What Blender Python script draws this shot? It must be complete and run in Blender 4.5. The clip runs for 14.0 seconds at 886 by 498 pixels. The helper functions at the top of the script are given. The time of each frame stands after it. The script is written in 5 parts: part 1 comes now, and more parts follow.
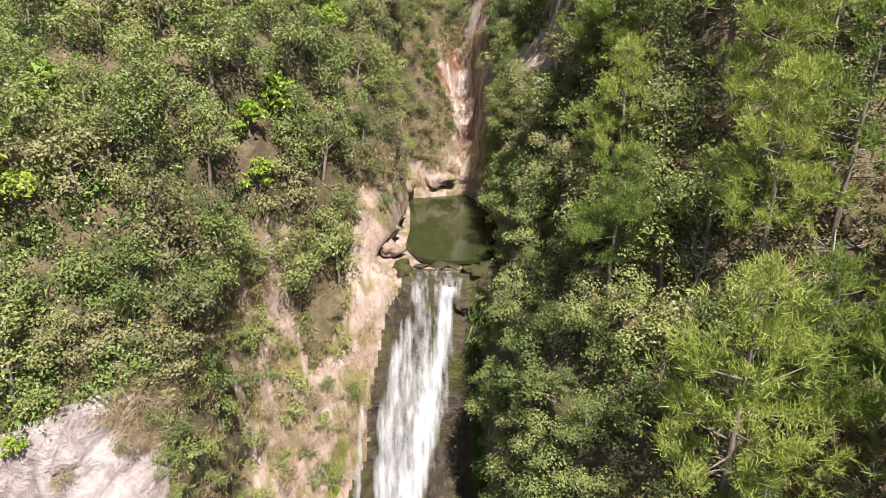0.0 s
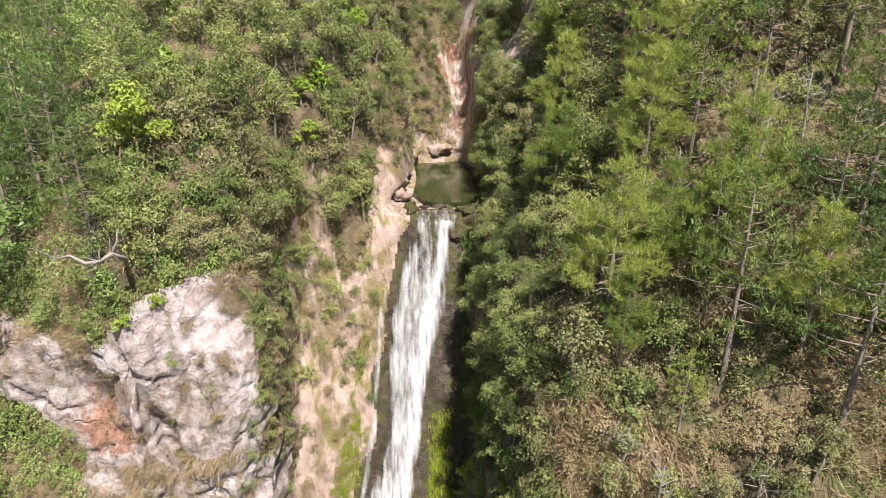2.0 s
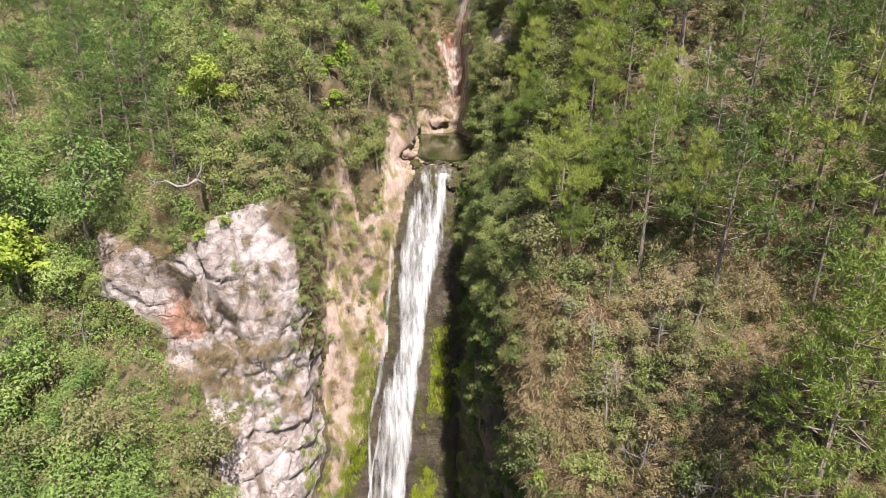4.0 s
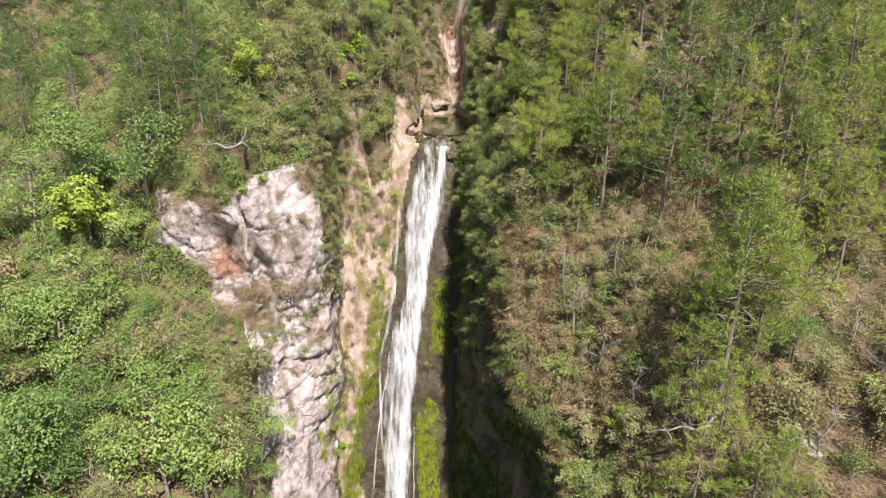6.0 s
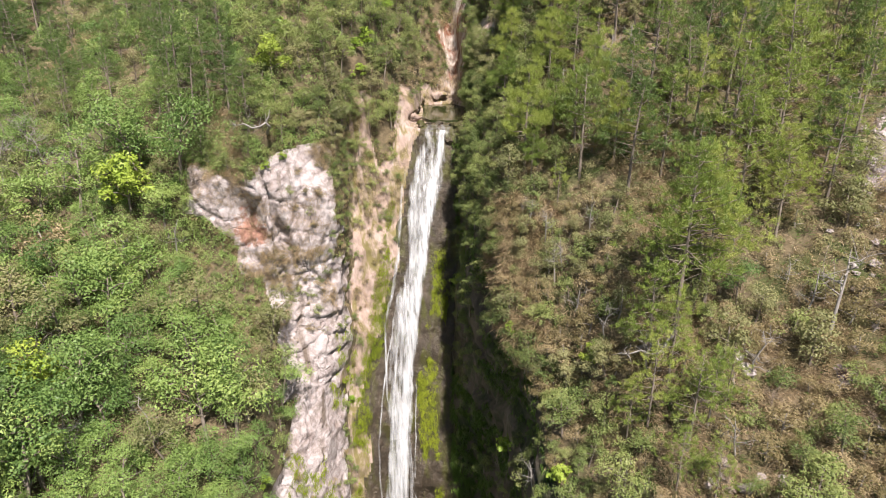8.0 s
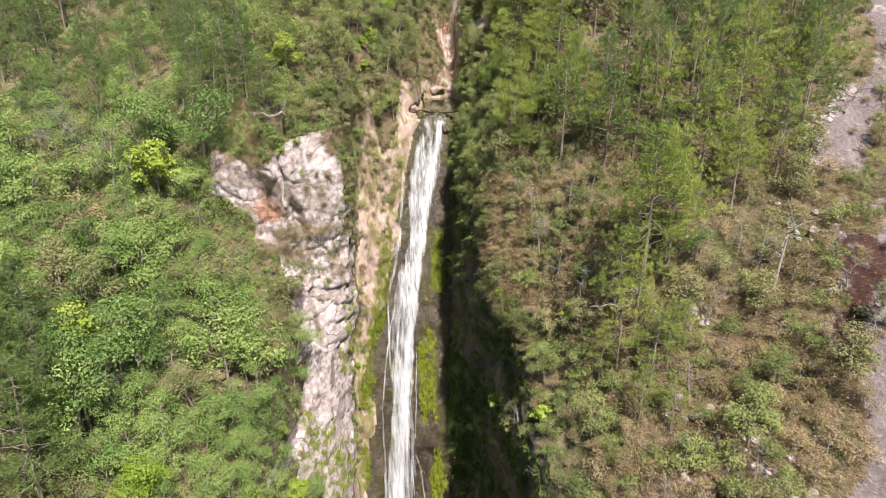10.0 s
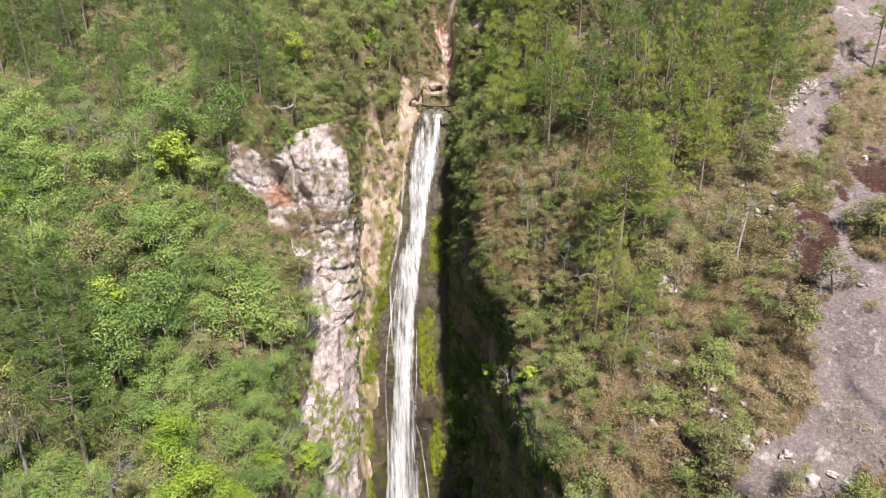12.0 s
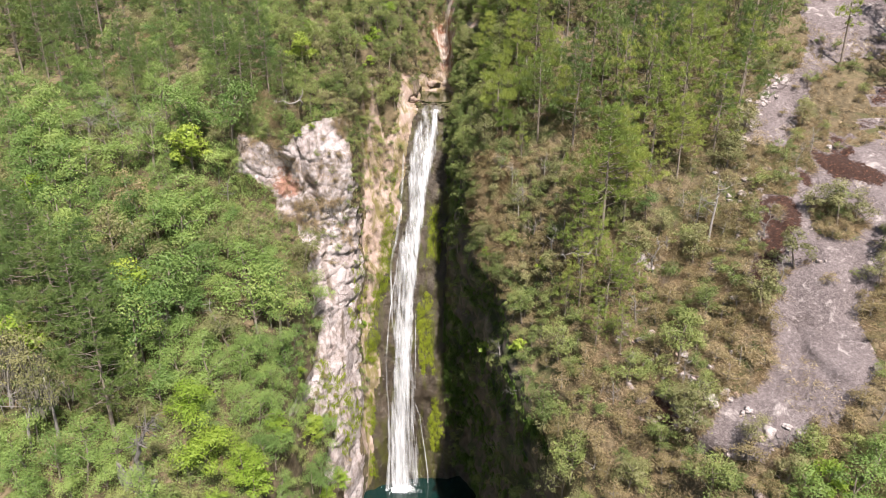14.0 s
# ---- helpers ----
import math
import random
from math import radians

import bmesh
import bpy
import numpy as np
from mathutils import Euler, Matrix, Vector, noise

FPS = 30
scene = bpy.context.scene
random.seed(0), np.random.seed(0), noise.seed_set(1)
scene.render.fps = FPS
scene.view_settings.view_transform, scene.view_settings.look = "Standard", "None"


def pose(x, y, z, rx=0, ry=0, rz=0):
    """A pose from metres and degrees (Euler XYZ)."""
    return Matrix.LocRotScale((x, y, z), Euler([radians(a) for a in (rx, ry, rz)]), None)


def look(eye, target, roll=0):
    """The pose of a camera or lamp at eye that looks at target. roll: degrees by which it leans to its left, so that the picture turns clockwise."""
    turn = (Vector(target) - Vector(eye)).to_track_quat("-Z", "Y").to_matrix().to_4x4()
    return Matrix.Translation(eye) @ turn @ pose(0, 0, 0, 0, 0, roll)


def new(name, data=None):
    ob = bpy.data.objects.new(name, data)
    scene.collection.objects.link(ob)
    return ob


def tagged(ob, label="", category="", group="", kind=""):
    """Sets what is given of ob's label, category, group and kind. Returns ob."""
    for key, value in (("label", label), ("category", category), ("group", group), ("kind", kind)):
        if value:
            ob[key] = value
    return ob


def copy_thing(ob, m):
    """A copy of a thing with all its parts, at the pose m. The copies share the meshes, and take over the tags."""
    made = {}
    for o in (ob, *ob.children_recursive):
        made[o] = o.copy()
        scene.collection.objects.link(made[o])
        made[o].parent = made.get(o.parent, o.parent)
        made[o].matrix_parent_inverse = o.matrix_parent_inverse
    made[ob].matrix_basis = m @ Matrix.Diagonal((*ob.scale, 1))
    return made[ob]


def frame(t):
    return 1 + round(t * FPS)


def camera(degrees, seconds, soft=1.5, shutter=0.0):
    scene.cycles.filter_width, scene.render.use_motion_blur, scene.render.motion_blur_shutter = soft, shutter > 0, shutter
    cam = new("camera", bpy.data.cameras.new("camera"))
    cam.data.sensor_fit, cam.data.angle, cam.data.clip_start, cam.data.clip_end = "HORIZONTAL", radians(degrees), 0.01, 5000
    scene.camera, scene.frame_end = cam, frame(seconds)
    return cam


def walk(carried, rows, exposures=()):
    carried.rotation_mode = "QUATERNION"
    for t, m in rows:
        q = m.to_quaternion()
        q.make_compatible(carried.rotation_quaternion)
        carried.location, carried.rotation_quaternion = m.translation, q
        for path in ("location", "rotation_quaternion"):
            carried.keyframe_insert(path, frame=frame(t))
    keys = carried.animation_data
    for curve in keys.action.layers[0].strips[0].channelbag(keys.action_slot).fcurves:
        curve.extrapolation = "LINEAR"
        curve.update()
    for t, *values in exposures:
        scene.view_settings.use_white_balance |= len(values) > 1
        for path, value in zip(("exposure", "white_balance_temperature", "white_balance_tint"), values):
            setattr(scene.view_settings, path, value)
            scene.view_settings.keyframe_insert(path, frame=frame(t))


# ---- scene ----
cam = camera(70.0, 14.0, soft=0.42)
METRES, EYE, TILT, LEAN, TURN = 42.0, 74.0, -21.5, 0.0, 0.0
ROWS = [
    (0.0, -0.0020, 0.0735, 0.0238, -0.03, 0.00, 0.00),
    (0.5, 0.0000, 0.0000, 0.0000, 0.00, 0.00, 0.00),
    (1.0, 0.0027, -0.0745, -0.0260, 0.05, 0.01, 0.00),
    (1.5, 0.0038, -0.1518, -0.0544, 0.06, 0.01, 0.02),
    (2.0, 0.0027, -0.2253, -0.0840, 0.05, -0.01, 0.01),
    (2.5, 0.0033, -0.3019, -0.1150, 0.06, 0.01, 0.00),
    (3.0, 0.0053, -0.3722, -0.1474, 0.06, 0.04, 0.01),
    (5.5, 0.0078, -0.6944, -0.2904, 0.12, 0.08, -0.05),
    (6.0, 0.0074, -0.7470, -0.3139, 0.10, 0.09, -0.04),
    (6.5, 0.0075, -0.7981, -0.3376, 0.08, 0.11, -0.03),
    (7.0, 0.0074, -0.8447, -0.3579, 0.06, 0.12, -0.02),
    (7.5, 0.0079, -0.8920, -0.3766, 0.06, 0.14, -0.01),
    (8.0, 0.0091, -0.9356, -0.3943, 0.05, 0.15, 0.01),
    (10.5, 0.0165, -1.1548, -0.4754, 0.01, 0.19, 0.10),
    (11.0, 0.0179, -1.1931, -0.4884, 0.01, 0.18, 0.12),
    (11.5, 0.0194, -1.2328, -0.5024, 0.01, 0.18, 0.14),
    (12.0, 0.0214, -1.2702, -0.5164, 0.01, 0.19, 0.16),
    (12.5, 0.0232, -1.3088, -0.5301, 0.01, 0.20, 0.17),
    (13.0, 0.0248, -1.3430, -0.5418, 0.00, 0.22, 0.18),
    (13.5, 0.0283, -1.3745, -0.5541, 0.01, 0.23, 0.21),
    (14.0, 0.0301, -1.4004, -0.5647, 0.00, 0.24, 0.24),
]
walk(cam, [(t, pose(0, 0, EYE, TILT, LEAN, TURN) @ pose(METRES * x, METRES * y, METRES * z, 90 + pitch, roll, yaw)) for t, x, y, z, yaw, pitch, roll in ROWS])

# ---- world, sun, exposure ----
SUN_TO = Vector((0.19, -0.48, 0.85)).normalized()
world = bpy.data.worlds.new("sky")
scene.world = world
world.use_nodes = True
wn = world.node_tree.nodes
sky = wn.new("ShaderNodeTexSky")
sky.sky_type, sky.sun_disc = "NISHITA", False
sky.sun_elevation = math.asin(SUN_TO.z)
sky.sun_rotation = math.atan2(SUN_TO.x, SUN_TO.y)
world.node_tree.links.new(sky.outputs[0], wn["Background"].inputs[0])
wn["Background"].inputs[1].default_value = 0.040
sun = new("sun", bpy.data.lights.new("sun", "SUN"))
sun.data.energy, sun.data.angle, sun.data.color = 4.7, radians(0.53), (1.0, 0.895, 0.845)
sun.matrix_world = look((60, -60, 160), Vector((60, -60, 160)) - SUN_TO)
scene.view_settings.exposure = 1.29


# ---- materials ----
def ramp_node(nt, stops):
    r = nt.nodes.new("ShaderNodeValToRGB")
    e = r.color_ramp.elements
    while len(e) < len(stops):
        e.new(0.5)
    for el, (p, c) in zip(e, stops):
        el.position, el.color = p, (*c, 1)
    return r


def noise_node(nt, scale, detail=6, rough=0.6, stretch=(1, 1, 1), dist=0.0):
    tc = nt.nodes.new("ShaderNodeNewGeometry")
    mp = nt.nodes.new("ShaderNodeMapping")
    mp.inputs["Scale"].default_value = stretch
    n = nt.nodes.new("ShaderNodeTexNoise")
    n.inputs["Scale"].default_value, n.inputs["Detail"].default_value = scale, detail
    n.inputs["Roughness"].default_value, n.inputs["Distortion"].default_value = rough, dist
    nt.links.new(tc.outputs["Position"], mp.inputs["Vector"])
    nt.links.new(mp.outputs["Vector"], n.inputs["Vector"])
    return n


def mix_node(nt, fac, a, b, mode="MIX"):
    m = nt.nodes.new("ShaderNodeMix")
    m.data_type, m.blend_type = "RGBA", mode
    for sock, v in ((m.inputs[0], fac), (m.inputs[6], a), (m.inputs[7], b)):
        if isinstance(v, bpy.types.NodeSocket):
            nt.links.new(v, sock)
        else:
            sock.default_value = (*v, 1) if isinstance(v, tuple) else v
    return m.outputs[2]


def bump_to(nt, bsdf, height, strength, distance):
    b = nt.nodes.new("ShaderNodeBump")
    b.inputs["Strength"].default_value, b.inputs["Distance"].default_value = strength, distance
    nt.links.new(height, b.inputs["Height"])
    nt.links.new(b.outputs[0], bsdf.inputs["Normal"])


def base_material(name, rough=0.9):
    m = bpy.data.materials.new(name)
    m.use_nodes = True
    nt = m.node_tree
    b = nt.nodes["Principled BSDF"]
    b.inputs["Roughness"].default_value = rough
    return m, nt, b


def surface(name, large, small, big=0.12, fine=1.6, blend=0.5, rough=0.9, bump=0.6, depth=0.25, stretch=(1, 1, 1), third=None, cracks=0.0, stain=None):
    """A weathered surface: two noise scales of colour, grain and relief."""
    m, nt, b = base_material(name, rough)
    n1, n2 = noise_node(nt, big, 5, 0.62, stretch), noise_node(nt, fine, 8, 0.68, stretch, 0.4)
    c1, c2 = ramp_node(nt, large), ramp_node(nt, small)
    nt.links.new(n1.outputs[0], c1.inputs[0])
    nt.links.new(n2.outputs[0], c2.inputs[0])
    col = mix_node(nt, blend, c1.outputs[0], c2.outputs[0])
    if third:
        scale, stops, tint, st = third
        n3 = noise_node(nt, scale, 5, 0.65, st, 0.8)
        c3 = ramp_node(nt, [(stops[0], (0, 0, 0)), (stops[1], (1, 1, 1))])
        nt.links.new(n3.outputs[0], c3.inputs[0])
        col = mix_node(nt, c3.outputs[0], col, tint)
    height = n2.outputs[0]
    if cracks:
        vor = nt.nodes.new("ShaderNodeTexVoronoi")
        vor.feature = "DISTANCE_TO_EDGE"
        vor.inputs["Scale"].default_value = cracks
        geo, off = nt.nodes.new("ShaderNodeNewGeometry"), nt.nodes.new("ShaderNodeVectorMath")
        off.operation = "MULTIPLY_ADD"
        off.inputs[1].default_value = (4.5, 4.5, 4.5)
        warp = noise_node(nt, 0.5, 4, 0.6)
        nt.links.new(warp.outputs["Color"], off.inputs[0])
        nt.links.new(geo.outputs["Position"], off.inputs[2])
        nt.links.new(off.outputs[0], vor.inputs["Vector"])
        cr = ramp_node(nt, [(0.0, (0.25, 0.21, 0.19)), (0.012, (0.62, 0.58, 0.55)), (0.035, (1, 1, 1))])
        nt.links.new(vor.outputs["Distance"], cr.inputs[0])
        part_of = noise_node(nt, 0.21, 3, 0.5)
        cm = ramp_node(nt, [(0.50, (0, 0, 0)), (0.66, (0.75, 0.75, 0.75))])
        nt.links.new(part_of.outputs[0], cm.inputs[0])
        crack = mix_node(nt, cm.outputs[0], (1.0, 1.0, 1.0), cr.outputs[0])
        col = mix_node(nt, 1.0, col, crack, "MULTIPLY")
        add = nt.nodes.new("ShaderNodeMath")
        add.operation = "ADD"
        nt.links.new(n2.outputs[0], add.inputs[0])
        nt.links.new(crack, add.inputs[1])
        height = add.outputs[0]
    if stain:
        at = nt.nodes.new("ShaderNodeAttribute")
        at.attribute_name = "stain"
        n4 = noise_node(nt, 1.5, 8, 0.8)
        add = nt.nodes.new("ShaderNodeMath")
        add.operation = "ADD"
        less = nt.nodes.new("ShaderNodeMath")
        less.operation = "MULTIPLY"
        less.inputs[1].default_value = 0.48
        nt.links.new(at.outputs["Fac"], less.inputs[0])
        nt.links.new(less.outputs[0], add.inputs[0])
        nt.links.new(n4.outputs[0], add.inputs[1])
        cs = ramp_node(nt, [(0.0, (0, 0, 0)), (0.385, (0, 0, 0)), (0.43, (1, 1, 1))])
        half = nt.nodes.new("ShaderNodeMath")
        half.operation = "MULTIPLY"
        half.inputs[1].default_value = 0.5
        nt.links.new(add.outputs[0], half.inputs[0])
        nt.links.new(half.outputs[0], cs.inputs[0])
        cd = ramp_node(nt, [(0.3, stain[0]), (0.55, stain[1]), (0.7, stain[2])])
        nt.links.new(n2.outputs[0], cd.inputs[0])
        col = mix_node(nt, cs.outputs[0], col, cd.outputs[0])
    nt.links.new(col, b.inputs["Base Color"])
    bump_to(nt, b, height, bump, depth)
    return m


def leaf_material(name, stops, rough=0.5, glow=0.28):
    """Leaves: colour varies leaf by leaf, patch by patch and plant by plant; light passes through."""
    m, nt, b = base_material(name, rough)
    info, geo = nt.nodes.new("ShaderNodeObjectInfo"), nt.nodes.new("ShaderNodeNewGeometry")
    patch = noise_node(nt, 0.35, 3, 0.6)
    last = None
    for out, share in ((info.outputs["Random"], 0.46), (geo.outputs["Random Per Island"], 0.2), (patch.outputs[0], 0.54)):
        mx = nt.nodes.new("ShaderNodeMath")
        mx.operation = "MULTIPLY_ADD"
        mx.inputs[1].default_value, mx.inputs[2].default_value = share, -0.1 if last is None else 0.0
        nt.links.new(out, mx.inputs[0])
        if last is not None:
            nt.links.new(last.outputs[0], mx.inputs[2])
        last = mx
    r = ramp_node(nt, stops)
    nt.links.new(last.outputs[0], r.inputs[0])
    nt.links.new(r.outputs[0], b.inputs["Base Color"])
    b.inputs["Specular IOR Level"].default_value = 0.3
    tr = nt.nodes.new("ShaderNodeBsdfTranslucent")
    nt.links.new(r.outputs[0], tr.inputs["Color"])
    ms = nt.nodes.new("ShaderNodeMixShader")
    ms.inputs[0].default_value = glow
    nt.links.new(b.outputs[0], ms.inputs[1])
    nt.links.new(tr.outputs[0], ms.inputs[2])
    nt.links.new(ms.outputs[0], nt.nodes["Material Output"].inputs[0])
    return m


# Soil colour lowered throughout for shaded gaps and undergrowth between the trees.
M_GROUND = surface("dry_slope", [(0.3, (0.045, 0.036, 0.020)), (0.5, (0.11, 0.085, 0.048)), (0.72, (0.24, 0.185, 0.11))],
                   [(0.3, (0.03, 0.025, 0.014)), (0.5, (0.11, 0.085, 0.045)), (0.7, (0.25, 0.20, 0.12))], 0.11, 1.4, 0.55, 0.95, 0.8, 0.3,
                   third=(0.22, (0.5, 0.62), (0.055, 0.065, 0.018), (1, 1, 1)))
M_PALE = surface("pale_rock", [(0.34, (0.235, 0.160, 0.135)), (0.46, (0.375, 0.318, 0.302)), (0.62, (0.540, 0.500, 0.492))],
                 [(0.30, (0.100, 0.080, 0.072)), (0.41, (0.262, 0.222, 0.206)), (0.54, (0.440, 0.398, 0.390)), (0.68, (0.600, 0.572, 0.570))], 0.20, 1.3, 0.6, 0.85, 1.0, 0.5,
                 third=(0.30, (0.52, 0.66), (0.175, 0.140, 0.112), (1.4, 1.4, 0.5)), cracks=0.17, stain=((0.130, 0.062, 0.042), (0.330, 0.180, 0.130), (0.470, 0.340, 0.285)))
M_TAN = surface("tan_rock", [(0.3, (0.205, 0.145, 0.112)), (0.5, (0.345, 0.262, 0.220)), (0.7, (0.440, 0.365, 0.332))],
                [(0.28, (0.095, 0.074, 0.054)), (0.43, (0.262, 0.196, 0.156)), (0.58, (0.385, 0.310, 0.268)), (0.72, (0.505, 0.450, 0.430))], 0.25, 1.3, 0.55, 0.9, 0.9, 0.35, (1.1, 1.1, 0.32),
                third=(0.4, (0.46, 0.60), (0.165, 0.140, 0.055), (1.6, 1.6, 0.22)))
M_WET = surface("wet_rock", [(0.3, (0.018, 0.014, 0.010)), (0.5, (0.048, 0.037, 0.025)), (0.7, (0.090, 0.070, 0.048))],
                [(0.3, (0.010, 0.009, 0.006)), (0.5, (0.048, 0.037, 0.025)), (0.7, (0.130, 0.105, 0.078))], 0.3, 1.8, 0.55, 0.4, 1.0, 0.4,
                third=(0.4, (0.48, 0.62), (0.060, 0.062, 0.012), (1.5, 1.5, 0.3)))
# Gorge rock: brown and mossy, with the gorge's shade darkened into both ramps.
M_DARK = surface("shade_toned_rock", [(0.3, (0.040, 0.034, 0.022)), (0.5, (0.088, 0.072, 0.052)), (0.7, (0.152, 0.128, 0.096))],
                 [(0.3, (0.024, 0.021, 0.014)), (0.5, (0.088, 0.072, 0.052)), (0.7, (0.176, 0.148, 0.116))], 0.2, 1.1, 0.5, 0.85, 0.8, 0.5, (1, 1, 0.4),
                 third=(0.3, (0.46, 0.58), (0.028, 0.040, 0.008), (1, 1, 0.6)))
M_SLAB = surface("slab_rock", [(0.3, (0.066, 0.053, 0.055)), (0.5, (0.120, 0.100, 0.104)), (0.7, (0.210, 0.182, 0.186))],
                 [(0.3, (0.055, 0.043, 0.040)), (0.43, (0.128, 0.104, 0.100)), (0.58, (0.215, 0.182, 0.176)), (0.68, (0.400, 0.365, 0.352))], 0.22, 3.6, 0.55, 0.9, 1.0, 0.25,
                 third=(0.7, (0.57, 0.68), (0.360, 0.325, 0.312), (1.0, 1.0, 0.6)), cracks=0.11, stain=((0.010, 0.004, 0.002), (0.038, 0.013, 0.006), (0.170, 0.080, 0.045)))
M_STREAK = surface("streaked_rock", [(0.3, (0.143, 0.101, 0.072)), (0.45, (0.325, 0.254, 0.202)), (0.58, (0.520, 0.461, 0.416)), (0.7, (0.234, 0.156, 0.104))],
                   [(0.3, (0.065, 0.047, 0.033)), (0.45, (0.299, 0.227, 0.176)), (0.6, (0.546, 0.501, 0.461)), (0.75, (0.273, 0.195, 0.117))], 1.0, 2.2, 0.55, 0.8, 1.0, 0.4, (1.2, 1.2, 0.13),
                   third=(0.55, (0.50, 0.62), (0.195, 0.081, 0.044), (1.2, 1.2, 0.12)))
M_BARK = surface("bark", [(0.3, (0.10, 0.08, 0.06)), (0.7, (0.24, 0.20, 0.16))], [(0.3, (0.07, 0.055, 0.045)), (0.7, (0.30, 0.26, 0.22))],
                 0.6, 6.0, 0.5, 0.95, 0.7, 0.05, (1, 1, 0.3))
M_DEAD = surface("dead_wood", [(0.3, (0.165, 0.150, 0.135)), (0.7, (0.290, 0.272, 0.250))], [(0.3, (0.09, 0.08, 0.072)), (0.7, (0.36, 0.34, 0.315))],
                 0.8, 8.0, 0.5, 0.9, 0.5, 0.03)
M_TWIG = surface("dry_twigs", [(0.3, (0.13, 0.095, 0.066)), (0.7, (0.26, 0.205, 0.155))], [(0.3, (0.10, 0.075, 0.055)), (0.7, (0.32, 0.265, 0.21))],
                 0.8, 6.0, 0.5, 0.95, 0.4, 0.03)
M_BEARD = leaf_material("beard_moss", [(0.0, (0.08, 0.074, 0.058)), (0.5, (0.15, 0.14, 0.112)), (1.0, (0.235, 0.222, 0.185))], 0.9, 0.25)
M_STUMP = surface("weathered_stump", [(0.3, (0.10, 0.092, 0.084)), (0.7, (0.27, 0.255, 0.24))], [(0.35, (0.035, 0.031, 0.028)), (0.5, (0.17, 0.16, 0.148)), (0.7, (0.36, 0.345, 0.325))],
                  0.5, 2.2, 0.65, 0.95, 1.0, 0.3, (1.4, 1.4, 0.16))
M_LEAF = leaf_material("green_leaf", [(0.0, (0.038, 0.085, 0.027)), (0.3, (0.122, 0.205, 0.054)), (0.6, (0.210, 0.305, 0.082)), (0.85, (0.318, 0.400, 0.116)), (1.0, (0.370, 0.420, 0.165))])
M_DUSTY = leaf_material("dusty_leaf", [(0.0, (0.046, 0.078, 0.027)), (0.3, (0.132, 0.180, 0.053)), (0.6, (0.225, 0.270, 0.085)), (0.85, (0.325, 0.350, 0.128)), (1.0, (0.410, 0.400, 0.190))])
M_GREY = leaf_material("grey_leaf", [(0.0, (0.090, 0.108, 0.042)), (0.5, (0.208, 0.215, 0.090)), (1.0, (0.350, 0.330, 0.165))])
M_DARKNEEDLE = leaf_material("dark_needle", [(0.0, (0.046, 0.090, 0.026)), (0.5, (0.115, 0.175, 0.048)), (1.0, (0.225, 0.275, 0.080))], 0.45)
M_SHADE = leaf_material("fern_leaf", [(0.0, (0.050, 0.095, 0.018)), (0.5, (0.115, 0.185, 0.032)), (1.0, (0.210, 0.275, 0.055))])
M_LIME = leaf_material("lime_leaf", [(0.0, (0.125, 0.225, 0.020)), (0.5, (0.225, 0.325, 0.042)), (1.0, (0.370, 0.420, 0.078))])
M_OLIVE = leaf_material("olive_leaf", [(0.0, (0.100, 0.088, 0.036)), (0.35, (0.215, 0.182, 0.082)), (0.65, (0.320, 0.258, 0.140)), (0.9, (0.400, 0.322, 0.198)), (1.0, (0.450, 0.250, 0.100))], 0.6)
M_NEEDLE = leaf_material("pine_needle", [(0.0, (0.072, 0.126, 0.027)), (0.4, (0.178, 0.245, 0.049)), (0.7, (0.298, 0.352, 0.077)), (1.0, (0.420, 0.425, 0.124))], 0.45)
M_STRAW = leaf_material("dry_grass", [(0.0, (0.22, 0.160, 0.075)), (0.4, (0.40, 0.310, 0.190)), (0.7, (0.52, 0.430, 0.285)), (1.0, (0.36, 0.315, 0.130))], 0.8)
M_MOSS = leaf_material("moss", [(0.0, (0.080, 0.125, 0.010)), (0.5, (0.190, 0.245, 0.018)), (1.0, (0.330, 0.370, 0.035))], 0.8)


def pool_material(name, tone):
    m, nt, b = base_material(name, 0.06)
    n = noise_node(nt, 1.4, 4, 0.5)
    b.inputs["Base Color"].default_value = (*tone, 1)
    bump_to(nt, b, n.outputs[0], 0.12, 0.1)
    return m


def falling_water(name, cut):
    """White falling water in long streaks, open between them."""
    m, nt, b = base_material(name, 0.35)
    n1, n2 = noise_node(nt, 1.0, 4, 0.5, (2.4, 1.0, 0.045), 0.2), noise_node(nt, 1.0, 4, 0.55, (4.2, 2.0, 0.04), 0.0)
    c = ramp_node(nt, [(0.30, (0.46, 0.48, 0.495)), (0.62, (0.66, 0.68, 0.69))])
    nt.links.new(n2.outputs[0], c.inputs[0])
    nt.links.new(c.outputs[0], b.inputs["Base Color"])
    at = nt.nodes.new("ShaderNodeAttribute")
    at.attribute_name = "body"
    s = nt.nodes.new("ShaderNodeMath")
    s.operation = "ADD"
    nt.links.new(n1.outputs[0], s.inputs[0])
    s2 = nt.nodes.new("ShaderNodeMath")
    s2.operation = "MULTIPLY_ADD"
    s2.inputs[1].default_value = 0.36
    nt.links.new(n2.outputs[0], s2.inputs[0])
    nt.links.new(at.outputs["Fac"], s2.inputs[2])
    nt.links.new(s2.outputs[0], s.inputs[1])
    a = ramp_node(nt, [(cut - 0.16, (0, 0, 0)), (cut + 0.26, (1, 1, 1))])
    dv = nt.nodes.new("ShaderNodeMath")
    dv.operation = "MULTIPLY"
    dv.inputs[1].default_value = 0.5
    nt.links.new(s.outputs[0], dv.inputs[0])
    nt.links.new(dv.outputs[0], a.inputs[0])
    nt.links.new(a.outputs[0], b.inputs["Alpha"])
    bump_to(nt, b, n2.outputs[0], 0.15, 0.1)
    return m


